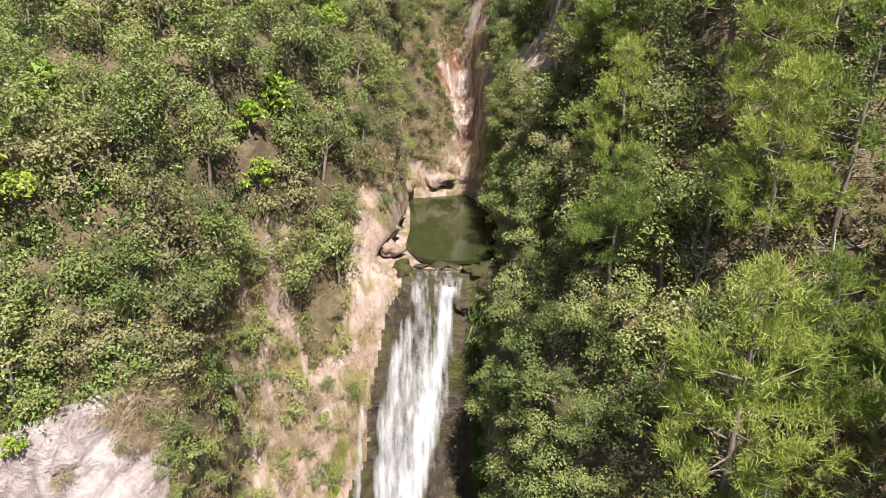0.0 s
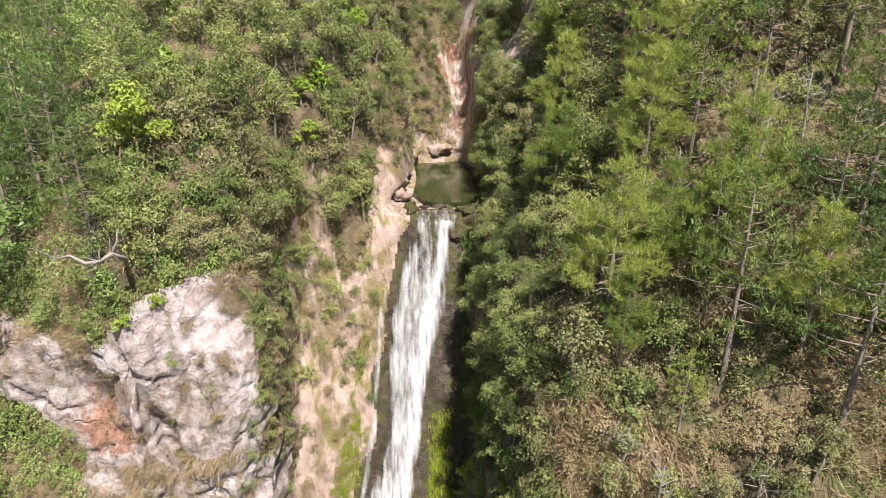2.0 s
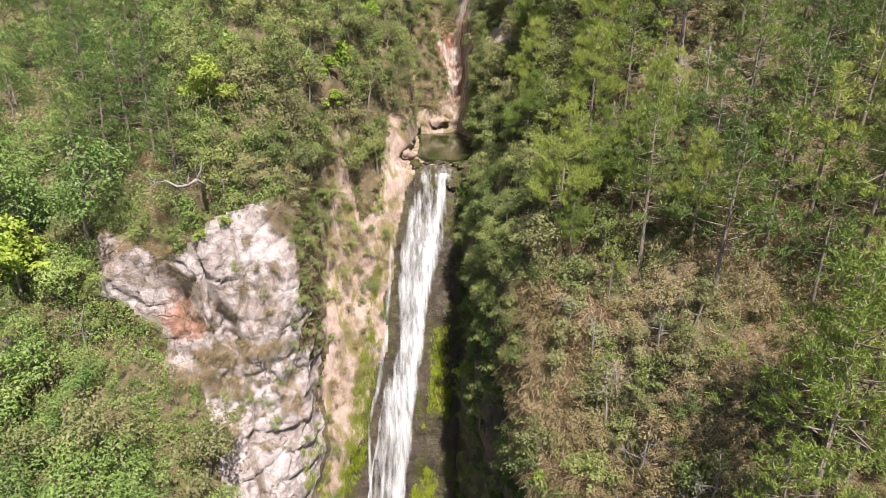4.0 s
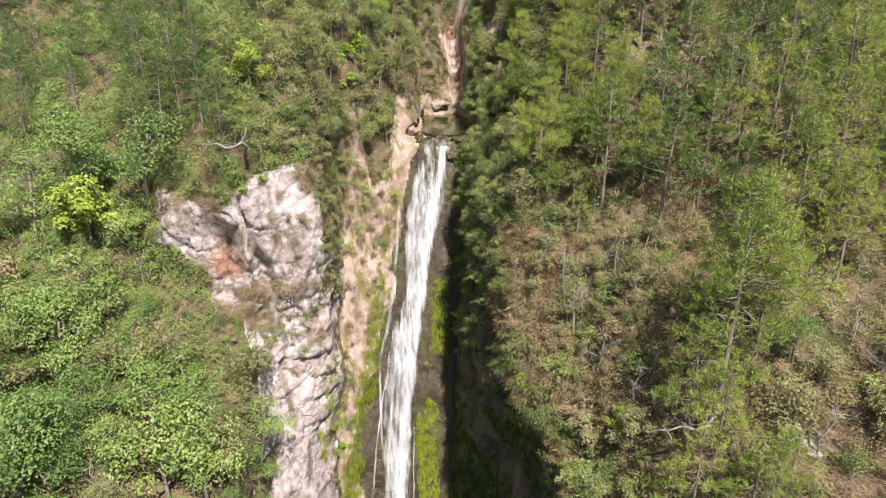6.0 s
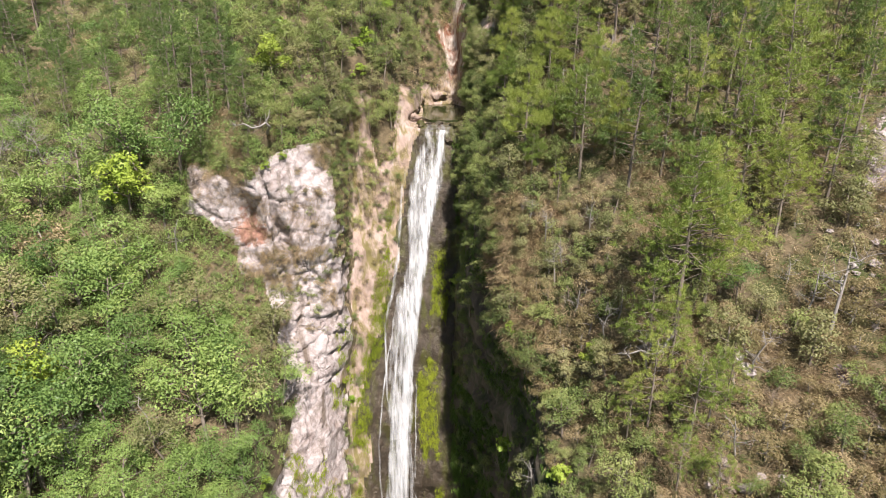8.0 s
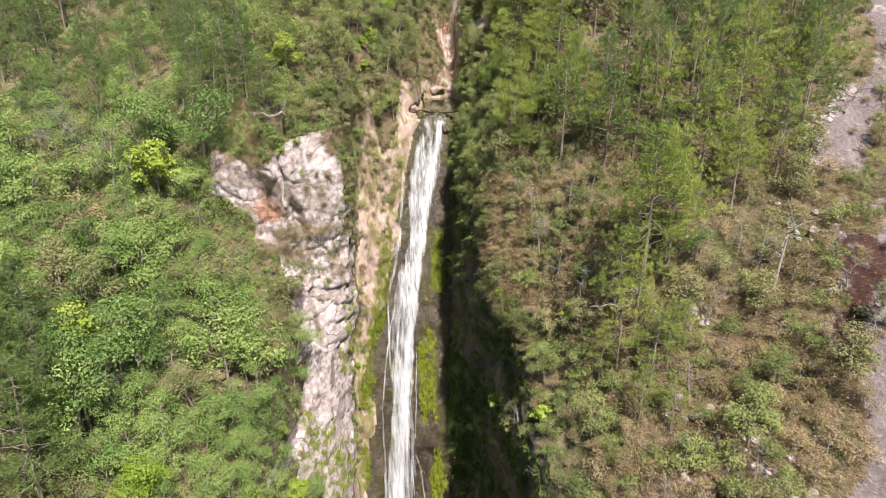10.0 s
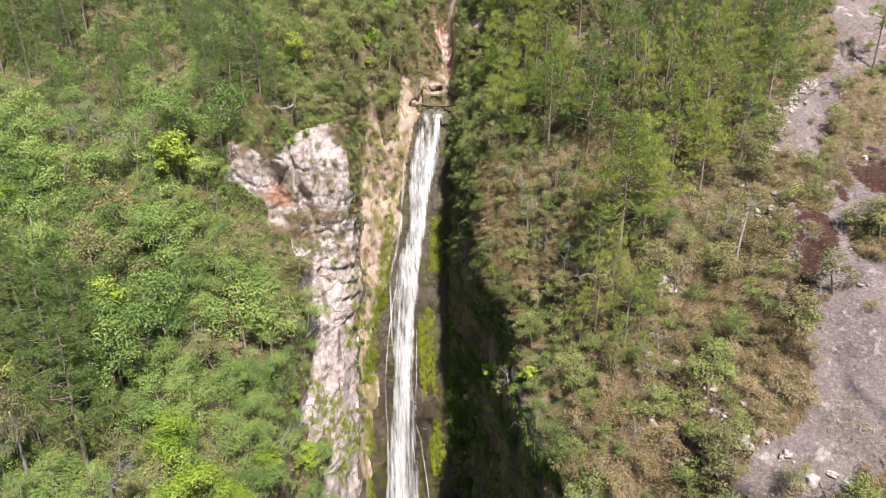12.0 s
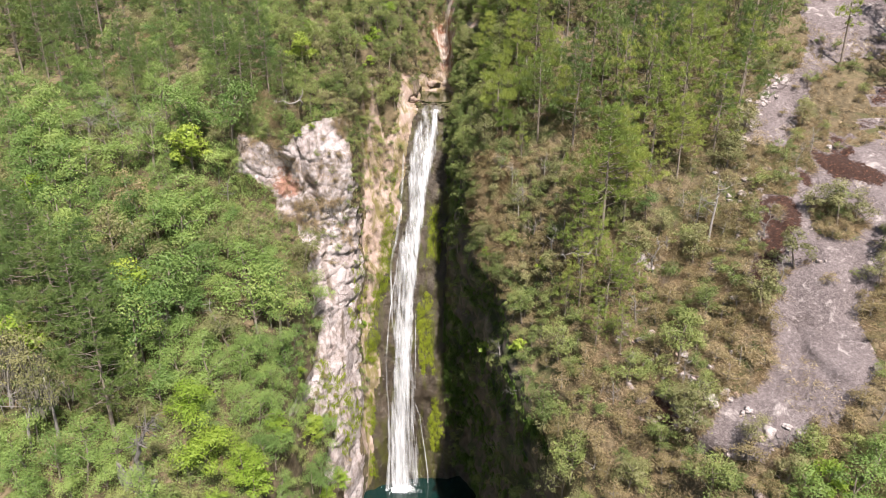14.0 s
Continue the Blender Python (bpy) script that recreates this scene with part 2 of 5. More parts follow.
M_POOL = pool_material("pool_water", (0.028, 0.036, 0.012))
# Dark teal water; its tone also holds the shade at the gorge foot.
M_PLUNGE = pool_material("plunge_water", (0.004, 0.018, 0.016))
M_FALL = falling_water("falling_water", 0.52)


# ---- noise and mesh helpers ----
def hash01(ix, iy, iz, seed):
    h = (ix * 374761393 + iy * 668265263 + iz * 2147483647 + seed * 974634777) & 0xFFFFFFFF
    h = ((h ^ (h >> 13)) * 1274126177) & 0xFFFFFFFF
    h = ((h ^ (h >> 16)) * 2246822519) & 0xFFFFFFFF
    return ((h ^ (h >> 13)) & 0xFFFFFF) / float(0xFFFFFF)


def value_noise(p, seed=0):
    i = np.floor(p).astype(np.int64)
    f = p - i
    f = f * f * (3 - 2 * f)
    out = 0
    for dx in (0, 1):
        for dy in (0, 1):
            for dz in (0, 1):
                w = (f[..., 0] if dx else 1 - f[..., 0]) * (f[..., 1] if dy else 1 - f[..., 1]) * (f[..., 2] if dz else 1 - f[..., 2])
                out = out + w * hash01(i[..., 0] + dx, i[..., 1] + dy, i[..., 2] + dz, seed)
    return out * 2 - 1


def fbm(p, octaves=4, seed=0):
    out, amp = 0, 1.0
    for o in range(octaves):
        out = out + amp * value_noise(p * 2.03**o + 17.3 * o, seed + o)
        amp *= 0.5
    return out


def facets(p, seed=0, tilt=0.5, sharp=14.0):
    """Broken rock: every Voronoi cell is a tilted plane with a step of its own, worn round at the edges."""
    i = np.floor(p).astype(np.int64)
    top, total = np.zeros(p.shape[:-1]), np.full(p.shape[:-1], 1e-12)
    for dx in (-1, 0, 1):
        for dy in (-1, 0, 1):
            for dz in (-1, 0, 1):
                c = i + (dx, dy, dz)
                j = [hash01(c[..., 0], c[..., 1], c[..., 2], seed + k) for k in range(6)]
                off = p - (c + np.stack(j[:3], -1))
                w = np.exp(-sharp * (off**2).sum(-1))
                v = (j[3] - 0.5) + tilt * 2 * ((j[4] - 0.5) * off[..., 0] + (j[5] - 0.5) * off[..., 2])
                top, total = top + w * v, total + w
    return top / total


def fissures(p, seed=0, width=0.06):
    """1 along the narrow cracks between Voronoi cells, 0 inside them."""
    i = np.floor(p).astype(np.int64)
    near, next_near = np.full(p.shape[:-1], 9.0), np.full(p.shape[:-1], 9.0)
    for dx in (-1, 0, 1):
        for dy in (-1, 0, 1):
            for dz in (-1, 0, 1):
                c = i + (dx, dy, dz)
                j = np.stack([hash01(c[..., 0], c[..., 1], c[..., 2], seed + k) for k in range(3)], -1)
                d = np.sqrt(((p - c - j) ** 2).sum(-1))
                next_near = np.minimum(next_near, np.maximum(near, d))
                near = np.minimum(near, d)
    return np.exp(-(((next_near - near) / width) ** 2))


def mesh_of(name, verts, faces, mats, smooth=False, index=None):
    me = bpy.data.meshes.new(name)
    me.from_pydata([tuple(v) for v in np.asarray(verts, float).tolist()], [], [tuple(f) for f in (faces.tolist() if isinstance(faces, np.ndarray) else faces)])
    for m in mats if isinstance(mats, (list, tuple)) else [mats]:
        me.materials.append(m)
    me.polygons.foreach_set("use_smooth", [smooth] * len(me.polygons))
    if index is not None:
        me.polygons.foreach_set("material_index", index)
    me.update()
    return me


def part(name, me, parent, label=""):
    ob = new(name, me)
    ob.parent = parent
    return tagged(ob, label) if label else ob


def thing(name, place, label, category, group="", turn=0.0, size=1.0, kind=""):
    ob = new(name)
    ob.empty_display_size = 0.3
    ob.matrix_basis = Matrix.LocRotScale(place, Euler((0, 0, turn)), (size, size, size))
    return tagged(ob, label, category, group, kind)


def tube(points, radii, sides=6):
    """Vertices and faces of a tapered limb along points."""
    points = [Vector(p) for p in points]
    vs, fs = [], []
    for k, (p, r) in enumerate(zip(points, radii)):
        d = (points[min(k + 1, len(points) - 1)] - points[max(k - 1, 0)]).normalized()
        a = d.orthogonal().normalized()
        b = d.cross(a)
        for s in range(sides):
            t = 2 * math.pi * s / sides
            vs.append(p + (a * math.cos(t) + b * math.sin(t)) * r)
    for k in range(len(points) - 1):
        for s in range(sides):
            q = (s + 1) % sides
            fs.append((k * sides + s, k * sides + q, k * sides + sides + q, k * sides + sides + s))
    fs.append(tuple(range((len(points) - 1) * sides, len(points) * sides)))
    return vs, fs


def joined(pieces):
    vs, fs = [], []
    for v, f in pieces:
        n = len(vs)
        vs += list(v)
        fs += [tuple(i + n for i in q) for q in f]
    return vs, fs


# ---- the lie of the land: how far back the hillside stands at each height ----
PROFILES = []


def profile(x, *pairs):
    PROFILES.append((x, np.array(pairs[0::2], float), np.array(pairs[1::2], float)))


profile(-75, 0, -60, 30, -5, 45, 15, 62, 48, 72, 68, 110, 130)
profile(-42, 0, -55, 28, -18, 36, -2, 41, 7, 48, 18.5, 55, 29, 62, 42, 72, 60, 110, 125)
profile(-27, 0, -45, 24, -20, 30, -11, 35, 0, 40, 11, 44, 18, 47, 22.5, 55, 24, 60, 28, 72, 42, 110, 110)
profile(-18, 0, -30, 15, -18, 24, -9, 28, -3, 33, 7, 40, 17, 44, 20, 55, 21, 60, 22.5, 66, 26, 74, 36, 110, 95)
profile(-16.4, 0, -6, 15, 2, 24, 9, 29, 13.5, 33, 16.8, 40, 19.4, 44, 20.6, 50, 21.6, 55, 22.2, 60, 24, 66, 28, 74, 37, 110, 95)
profile(-13.2, 0, 8, 15, 13.5, 29, 16.5, 40, 21, 50, 22.5, 55, 24, 58, 25.5, 62, 28, 66, 30, 74, 38, 110, 95)
profile(-11.7, 0, 12, 15, 17, 29, 19.5, 40, 22.5, 50, 23.5, 54, 24.5, 58, 27.5, 62, 31, 70, 36, 110, 95)
profile(-10.7, 0, 17, 25, 21.5, 34, 25.5, 42, 28.5, 46, 30, 50, 32.5, 56, 33.5, 62, 34.5, 70, 37, 110, 95)
profile(-4.4, 0, 19.5, 20, 23, 35, 28, 50, 34.5, 57, 38, 60, 41, 64, 45, 70, 49, 80, 58, 110, 95)
profile(-3, 0, 19.5, 20, 23, 35, 28, 50, 34.5, 57.6, 38.5, 58.3, 39.3, 58.6, 53, 63, 54, 72, 59, 80, 64, 110, 95)
profile(1.8, 0, 19.5, 20, 23, 35, 28.5, 50, 34.5, 57.6, 38.5, 58.3, 39.3, 58.6, 54, 63, 56, 72, 61, 80, 65, 110, 95)
profile(3.5, 0, 20, 20, 21.5, 36, 23.5, 50, 27, 57.6, 33, 58.3, 38, 58.6, 51, 61, 52, 66, 52, 72, 56, 80, 63, 110, 95)
profile(4.8, 0, 19, 20, 19.5, 36, 19, 50, 19.5, 58, 22.5, 60, 34, 62, 43, 66, 48, 72, 55, 80, 62, 110, 95)
profile(6.5, 0, 15, 20, 14.5, 34, 13.5, 40, 13, 42, 10.5, 44, 11.5, 52, 14.5, 58, 19, 62, 28, 66, 39, 70, 49, 74, 53, 80, 60, 110, 95)
profile(10, 0, -2, 20, -4, 30, -7, 35, -9, 41, 4, 46, 9, 54, 14, 60, 19, 68, 29, 74, 41, 110, 90)
profile(16, 0, -34, 25, -26, 32, -21, 38, -13, 44, -5, 50, 4, 56, 11, 62, 18, 70, 28, 110, 85)
profile(27, 0, -44, 25, -33, 35, -26, 42, -15, 48, -3, 54, 6, 60, 13, 68, 23, 110, 80)
profile(38, 0, -50, 30, -36, 40, -26, 46, -15, 52, -4, 57, 5, 62, 15, 70, 27, 110, 82)
profile(70, 0, -55, 30, -40, 46, -20, 58, 2, 66, 16, 76, 32, 110, 80)
KNOTS = np.array([p[0] for p in PROFILES], float)


def smooth01(a, b, v):
    t = np.clip((np.asarray(v, float) - a) / (b - a), 0, 1)
    return t * t * (3 - 2 * t)


def plain_y(x, z):
    cols = np.stack([np.interp(z, zz, yy) for _, zz, yy in PROFILES], -1)
    xc = np.clip(x, KNOTS[0], KNOTS[-1] - 1e-6)
    k = np.clip(np.searchsorted(KNOTS, xc, side="right") - 1, 0, len(KNOTS) - 2)
    t = (xc - KNOTS[k]) / (KNOTS[k + 1] - KNOTS[k])
    t = t * 0.5 + 0.5 * t * t * (3 - 2 * t)
    a, b = np.take_along_axis(cols, k[..., None], -1)[..., 0], np.take_along_axis(cols, k[..., None] + 1, -1)[..., 0]
    return a + (b - a) * t


def inside(x, z, corners):
    """Which places lie in the outline whose corners are given as x, z pairs."""
    cx, cz = corners[0::2], corners[1::2]
    odd = np.zeros(np.shape(x), bool)
    for k in range(len(cx)):
        x1, z1, x2, z2 = cx[k - 1], cz[k - 1], cx[k], cz[k]
        if z1 != z2:
            odd ^= ((z1 > z) != (z2 > z)) & (x < (x2 - x1) * (z - z1) / (z2 - z1) + x1)
    return odd


def zone(x, z):
    """Kind of ground: 0 soil, 1 pale cliff, 2 tan rock, 3 wet rock behind the falls, 4 shaded gorge wall, 5 open slab, 6 rust-stained rock, 7 streaked rock above the pool."""
    x, z = np.asarray(x, float), np.asarray(z, float)
    q = np.stack([x * 0.35, 0 * x, z * 0.35], -1)
    j, j2 = 1.5 * fbm(q, 5, 41), 1.5 * fbm(q, 5, 57)
    wet = np.interp(z, (0, 25, 36, 45, 58), (-10.4, -9.4, -7.6, -5.6, -3.1)) + 0.7 * j
    ragged = fbm(np.stack([x * 1.1, 0 * x, z * 1.1], -1), 3, 43)
    j, j2 = j + 0.6 * ragged, j2 + 0.5 * ragged
    out = np.zeros(x.shape, int)
    head = (x + 0.8 * j > -28) & (x + 0.25 * j2 < -11.7) & (z + 0.8 * j2 > 50.8 - smooth01(-27, -16, x) * 8.8) & (z + j < 55.6 + smooth01(-21, -16, x) * 3.0 - smooth01(-14, -11.5, x) * 1.8 + 0.8 * ragged)
    spur = (x + 0.6 * j > -17.6 + smooth01(40, 30, z) * 1.4 + smooth01(30, 6, z) * 2.6) & (x + 0.25 * j2 < -11.2) & (z < 46)
    out[head | spur] = 1
    out[(x + 0.3 * j2 >= -10.9 + smooth01(47, 58, z) * 5.0) & (x < wet) & (z < 62 + j2)] = 2
    out[(x >= wet) & (x < 3 + 0.3 * j) & (z < 58.4)] = 3
    crags = fbm(np.stack([x * 0.3, 0 * x, z * 0.16], -1), 3, 67)
    out[(x > -11) & (x < -6 + 0.4 * j) & (z > 47.5) & (z < 63) & (crags > 0.02)] = 2
    out[(x >= -5.5) & (x < 4.5) & (z >= 58.4) & (z < 90) & (np.abs(x - 0.4) < 3.6 + 0.8 * j) & (z < 61.5 + j2)] = 2
    bushy = fbm(np.stack([x * 0.4, 0 * x, z * 0.25], -1), 3, 69) > 0.26 - 0.16 * smooth01(1.0, 3.0, np.abs(x - 1.4))
    out[(z > 60) & (z < 92) & (x > -0.2 - smooth01(64, 70, z) * 0.8 + 0.6 * j) & (x < 3.6 + smooth01(65, 70, z) * 5.0 + 0.6 * j2) & ~bushy] = 7
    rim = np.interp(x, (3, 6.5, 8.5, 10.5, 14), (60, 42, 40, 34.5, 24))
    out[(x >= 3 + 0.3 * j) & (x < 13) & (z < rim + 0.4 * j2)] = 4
    a, b = x + 0.5 * j, z + 0.45 * j2
    lower = inside(a, b, (22.5, 37.6, 26, 40.2, 28.9, 41.6, 30.4, 43.5, 32.4, 47, 34.5, 48.9, 39, 50.9, 46, 51.6, 41, 48.5, 38.9, 47, 38.6, 45, 35, 42.2, 31.5, 40.0, 27, 37.4))
    middle = inside(a, b, (33.6, 49.0, 35.8, 51.7, 37.6, 54.2, 42, 56.7, 49, 59.6, 58, 62.5, 58, 57, 49, 55.5, 46, 51.4, 38.8, 50.6))
    upper = inside(a, b, (35.5, 58.2, 39.0, 61.9, 45.0, 65.4, 50.0, 69.5, 51.2, 78, 66, 78, 60, 67.8, 51, 66.2, 46.9, 64.3, 43.4, 59.8, 38, 58.0))
    thicket_patch = ((x - 40.9) / 2.4) ** 2 + ((z - 52.4) / 1.2) ** 2 < 1 + 0.6 * j
    out[(lower | middle | upper) & ~thicket_patch] = 5
    rust = (np.abs(z - 56.2 - (x - 40.7) * 0.47 + 0.3 * j2) < 0.95 + 0.45 * j) & (x > 39.5) & (x < 58)
    rust |= (np.abs(x - 31.7 - (z - 48.6) * 0.92 + 0.6 * j) < 1.7 + 0.8 * j2) & (z > 47.6) & (z < 54.6)
    rust |= ((x - 46) / 3.4) ** 2 + ((z - 56.3) / 0.9) ** 2 < 0.9 + 0.8 * j
    rust |= ((x - 22.8 - (z - 40) * 0.8) / 2.2) ** 2 + ((z - 40.0) / 1.7) ** 2 < 0.7 + 0.7 * j
    out[rust & (fbm(np.stack([x * 0.75, 0 * x, z * 0.75], -1), 3, 85) > -0.55)] = 6
    return out


def steps(*legs):
    out = [legs[0][0]]
    for a, b, d in legs:
        n = max(1, round(abs(b - a) / d))
        out += [a + (b - a) * (k + 1) / n for k in range(n)]
    return np.array(out)


XS = steps((-320, -110, 24), (-110, -60, 1.6), (-60, -40, 0.9), (-40, -28, 0.45), (-28, -19, 0.28), (-19, -9.6, 0.12), (-9.6, 8, 0.2), (8, 24, 0.4), (24, 50, 0.28), (50, 80, 1.2), (80, 320, 24))
ZS = steps((0, 14, 0.5), (14, 36, 0.3), (36, 64, 0.22), (64, 82, 0.5), (82, 110, 3.5))


def spread(mask, rounds):
    w = mask.astype(float)
    for _ in range(rounds):
        for ax in (0, 1):
            q = np.pad(w, [(1, 1) if k == ax else (0, 0) for k in (0, 1)], mode="edge")
            w = (np.take(q, range(0, q.shape[ax] - 2), ax) + 2 * w + np.take(q, range(2, q.shape[ax]), ax)) / 4
    return w


def weathered():
    """The hillside's points: the plain lie of the land, pushed in and out along its own slope, and the share of rust stain."""
    x, z = np.meshgrid(XS, ZS)
    y = plain_y(x, z)
    gx, gz = (plain_y(x + 0.4, z) - plain_y(x - 0.4, z)) / 0.8, (plain_y(x, z + 0.4) - plain_y(x, z - 0.4)) / 0.8
    n = np.stack([-gx, np.ones_like(x), -gz], -1)
    n /= np.linalg.norm(n, axis=-1, keepdims=True)
    p = np.stack([x, y * 0.8, z], -1)
    kind = zone(x, z)
    share = [spread(kind == k, 3) for k in range(8)]
    crag = 0.7 * fbm(p * (0.16, 0.16, 0.12), 3, 13) + 0.9 * facets(p * (0.15, 0.15, 0.12), 11, 1.5, 110) + 0.34 * facets(p * (0.42, 0.42, 0.30), 21, 1.5, 160) + 0.42 * fissures(p * (0.24, 0.24, 0.30) + 0.12 * fbm(p * 0.5, 2, 23)[..., None], 25, 0.05)
    crag = crag + 0.13 * facets(p * (1.1, 1.1, 1.3), 31, 1.6, 160) + 0.22 * fissures(p * (0.6, 0.6, 0.9) + 0.15 * fbm(p * 0.8, 2, 33)[..., None], 35, 0.07) * smooth01(-0.1, 0.3, fbm(p * 0.2, 2, 37)) + 0.06 * fbm(p * 2.2, 3, 15)
    crag = crag + 0.15 * facets(p * (0.8, 0.8, 0.25), 91, 1.4, 160) + 0.07 * facets(p * (2.4, 2.4, 1.8), 93, 1.5, 160)
    out = 0.8 * fbm(p * 0.11, 4, 3) + share[1] * crag + (0.36 * share[2] + 0.25 * share[7]) * crag
    out = out + (0.4 * share[3] + share[4]) * (1.0 * facets(p * (0.5, 0.5, 0.22), 51, 1.1) + 0.35 * fbm(p * 0.8, 3, 9))
    out = out + (share[5] + share[6]) * (0.5 * facets(p * (0.3, 0.3, 0.3), 61, 0.9) + 0.10 * fbm(p * 1.3, 3, 19)) + share[0] * 0.25 * fbm(p * 0.7, 3, 5)
    rough = 1 - 0.55 * np.exp(-(((x + 14) / 2.4) ** 2) - ((z - 51) / 5.5) ** 2)
    rough = rough * (0.7 + 0.45 * smooth01(41, 46, z))
    rough = rough * (1 - 0.5 * smooth01(53.5, 58, z))
    out = out - share[1] * crag * (1 - rough)
    hollow = np.exp(-(((x + 21.3) / 2.1) ** 2) - ((z - 52.0) / 2.2) ** 2)
    cleft = np.exp(-((((x + 17.3) + (z - 51) * 0.35 + 0.25 * fbm(p * 0.6, 2, 71)) / 0.38) ** 2)) * smooth01(45, 47.5, z) * smooth01(56, 54, z)
    knob = np.exp(-(((x + 26.0) / 1.5) ** 2) - ((z - 52.6) / 2.6) ** 2)
    prow = np.exp(-(((x + 13.6) / 2.0) ** 2) - ((z - 51.5) / 5) ** 2)
    beds = np.mod(z * 0.42 + 0.12 * x + 0.6 * fbm(p * 0.25, 3, 73), 1.0) - 0.5
    out = out + share[1] * (2.0 * hollow + 1.5 * cleft - 0.9 * knob - 0.5 * prow + (0.12 + 0.3 * smooth01(42, 40, z) * smooth01(31, 33, z)) * beds)
    out = out + 1.7 * np.exp(-(((z - 37.4 - (x - 22) * 0.06 + 0.3 * fbm(p * 0.4, 2, 75)) / 0.55) ** 2)) * smooth01(18, 20, x) * smooth01(27, 25, x)
    share.append(share[1] * np.clip(0.5 * hollow + 0.95 * np.exp(-(((x + 20.3) / 2.6) ** 2) - ((z - 49.6) / 1.7) ** 2), 0, 1))
    pool = smooth01(57.0, 58.0, z) * smooth01(59.6, 58.8, z) * smooth01(-5, -4, x) * smooth01(5, 4, x)
    out = out * (1 - pool)
    return np.stack([x, y, z], -1) + n * out[..., None], share


LAND, SHARE = weathered()
STAIN = np.maximum(SHARE[6], SHARE.pop())
LAND[0, :, 2] = -0.2


def land(x, z):
    """Points on the hillside for sideways places x and heights z."""
    x, z = np.asarray(x, float), np.asarray(z, float)
    i = np.clip(np.searchsorted(XS, x) - 1, 0, len(XS) - 2)
    k = np.clip(np.searchsorted(ZS, z) - 1, 0, len(ZS) - 2)
    u, v = ((x - XS[i]) / (XS[i + 1] - XS[i]))[..., None], ((z - ZS[k]) / (ZS[k + 1] - ZS[k]))[..., None]
    return (LAND[k, i] * (1 - u) + LAND[k, i + 1] * u) * (1 - v) + (LAND[k + 1, i] * (1 - u) + LAND[k + 1, i + 1] * u) * v


def build_land():
    front = [np.stack([XS, np.full_like(XS, y), np.full_like(XS, -0.4)], -1) for y in (-1500, -400, -160, -90)]
    back = [np.stack([XS, LAND[-1, :, 1] + d, np.full_like(XS, 110 + h)], -1) for d, h in ((60, 30), (200, 60), (1500, 70))]
    grid = np.concatenate([np.array(front), LAND, np.array(back)])
    rust = np.concatenate([np.zeros((4, len(XS))), STAIN, np.zeros((3, len(XS)))]).reshape(-1)
    rows, cols = grid.shape[:2]
    idx = np.arange(rows * cols).reshape(rows, cols)
    quads = np.stack([idx[:-1, :-1], idx[:-1, 1:], idx[1:, 1:], idx[1:, :-1]], -1).reshape(-1, 4)
    flat = grid.reshape(-1, 3)
    mid = flat[quads].mean(1)
    share = np.stack([np.concatenate([np.repeat(w[:1], 4, 0), w, np.repeat(w[-1:], 3, 0)]).reshape(-1) for w in SHARE], -1)
    kind = share[quads].mean(1).argmax(-1)
    kind = np.where(kind >= 6, kind - 1, kind)
    kind[(mid[:, 2] <= 0.01) | (mid[:, 2] > 109)] = 0
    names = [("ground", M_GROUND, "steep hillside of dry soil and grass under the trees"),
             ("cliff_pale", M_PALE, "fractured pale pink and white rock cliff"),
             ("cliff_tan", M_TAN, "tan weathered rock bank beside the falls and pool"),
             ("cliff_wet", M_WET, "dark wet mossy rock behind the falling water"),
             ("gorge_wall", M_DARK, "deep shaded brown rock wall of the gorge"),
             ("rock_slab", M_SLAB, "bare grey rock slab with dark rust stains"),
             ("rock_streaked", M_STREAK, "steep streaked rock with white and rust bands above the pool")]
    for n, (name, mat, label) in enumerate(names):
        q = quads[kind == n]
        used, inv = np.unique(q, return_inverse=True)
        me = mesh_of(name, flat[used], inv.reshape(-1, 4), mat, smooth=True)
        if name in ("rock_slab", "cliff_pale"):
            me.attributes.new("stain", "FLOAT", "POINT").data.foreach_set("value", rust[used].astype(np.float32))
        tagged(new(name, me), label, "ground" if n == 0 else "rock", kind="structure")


build_land()


# ---- water ----
def blob(name, centre, rx, ry, z, seed, mat, n=72):
    rng = np.random.default_rng(seed)
    ang = np.linspace(0, 2 * math.pi, n, endpoint=False)
    wob = 1 + 0.06 * np.sin(3 * ang + rng.uniform(0, 6)) + 0.05 * np.sin(7 * ang + rng.uniform(0, 6))
    c, s = np.cos(ang), np.sin(ang)
    ring = np.stack([centre[0] + rx * wob * np.sign(c) * np.abs(c) ** 0.6, centre[1] + ry * np.sign(s) * np.abs(s) ** 0.6, np.full(n, z)], -1)
    low = ring - (0, 0, 0.25)
    faces = [tuple(range(n))] + [(i, i + n, (i + 1) % n + n, (i + 1) % n) for i in range(n)]
    return new(name, mesh_of(name, np.concatenate([ring, low]), faces, mat))


tagged(blob("water_upper_pool", (0.6, 47.5), 3.3, 7.9, 58.70, 3, M_POOL), "dark green still pool above the falls", "pool", kind="structure")
tagged(blob("water_plunge_pool", (-4.0, 11.0), 12.0, 10.5, 0.35, 5, M_PLUNGE), "dark teal plunge pool at the foot of the falls", "pool", kind="structure")


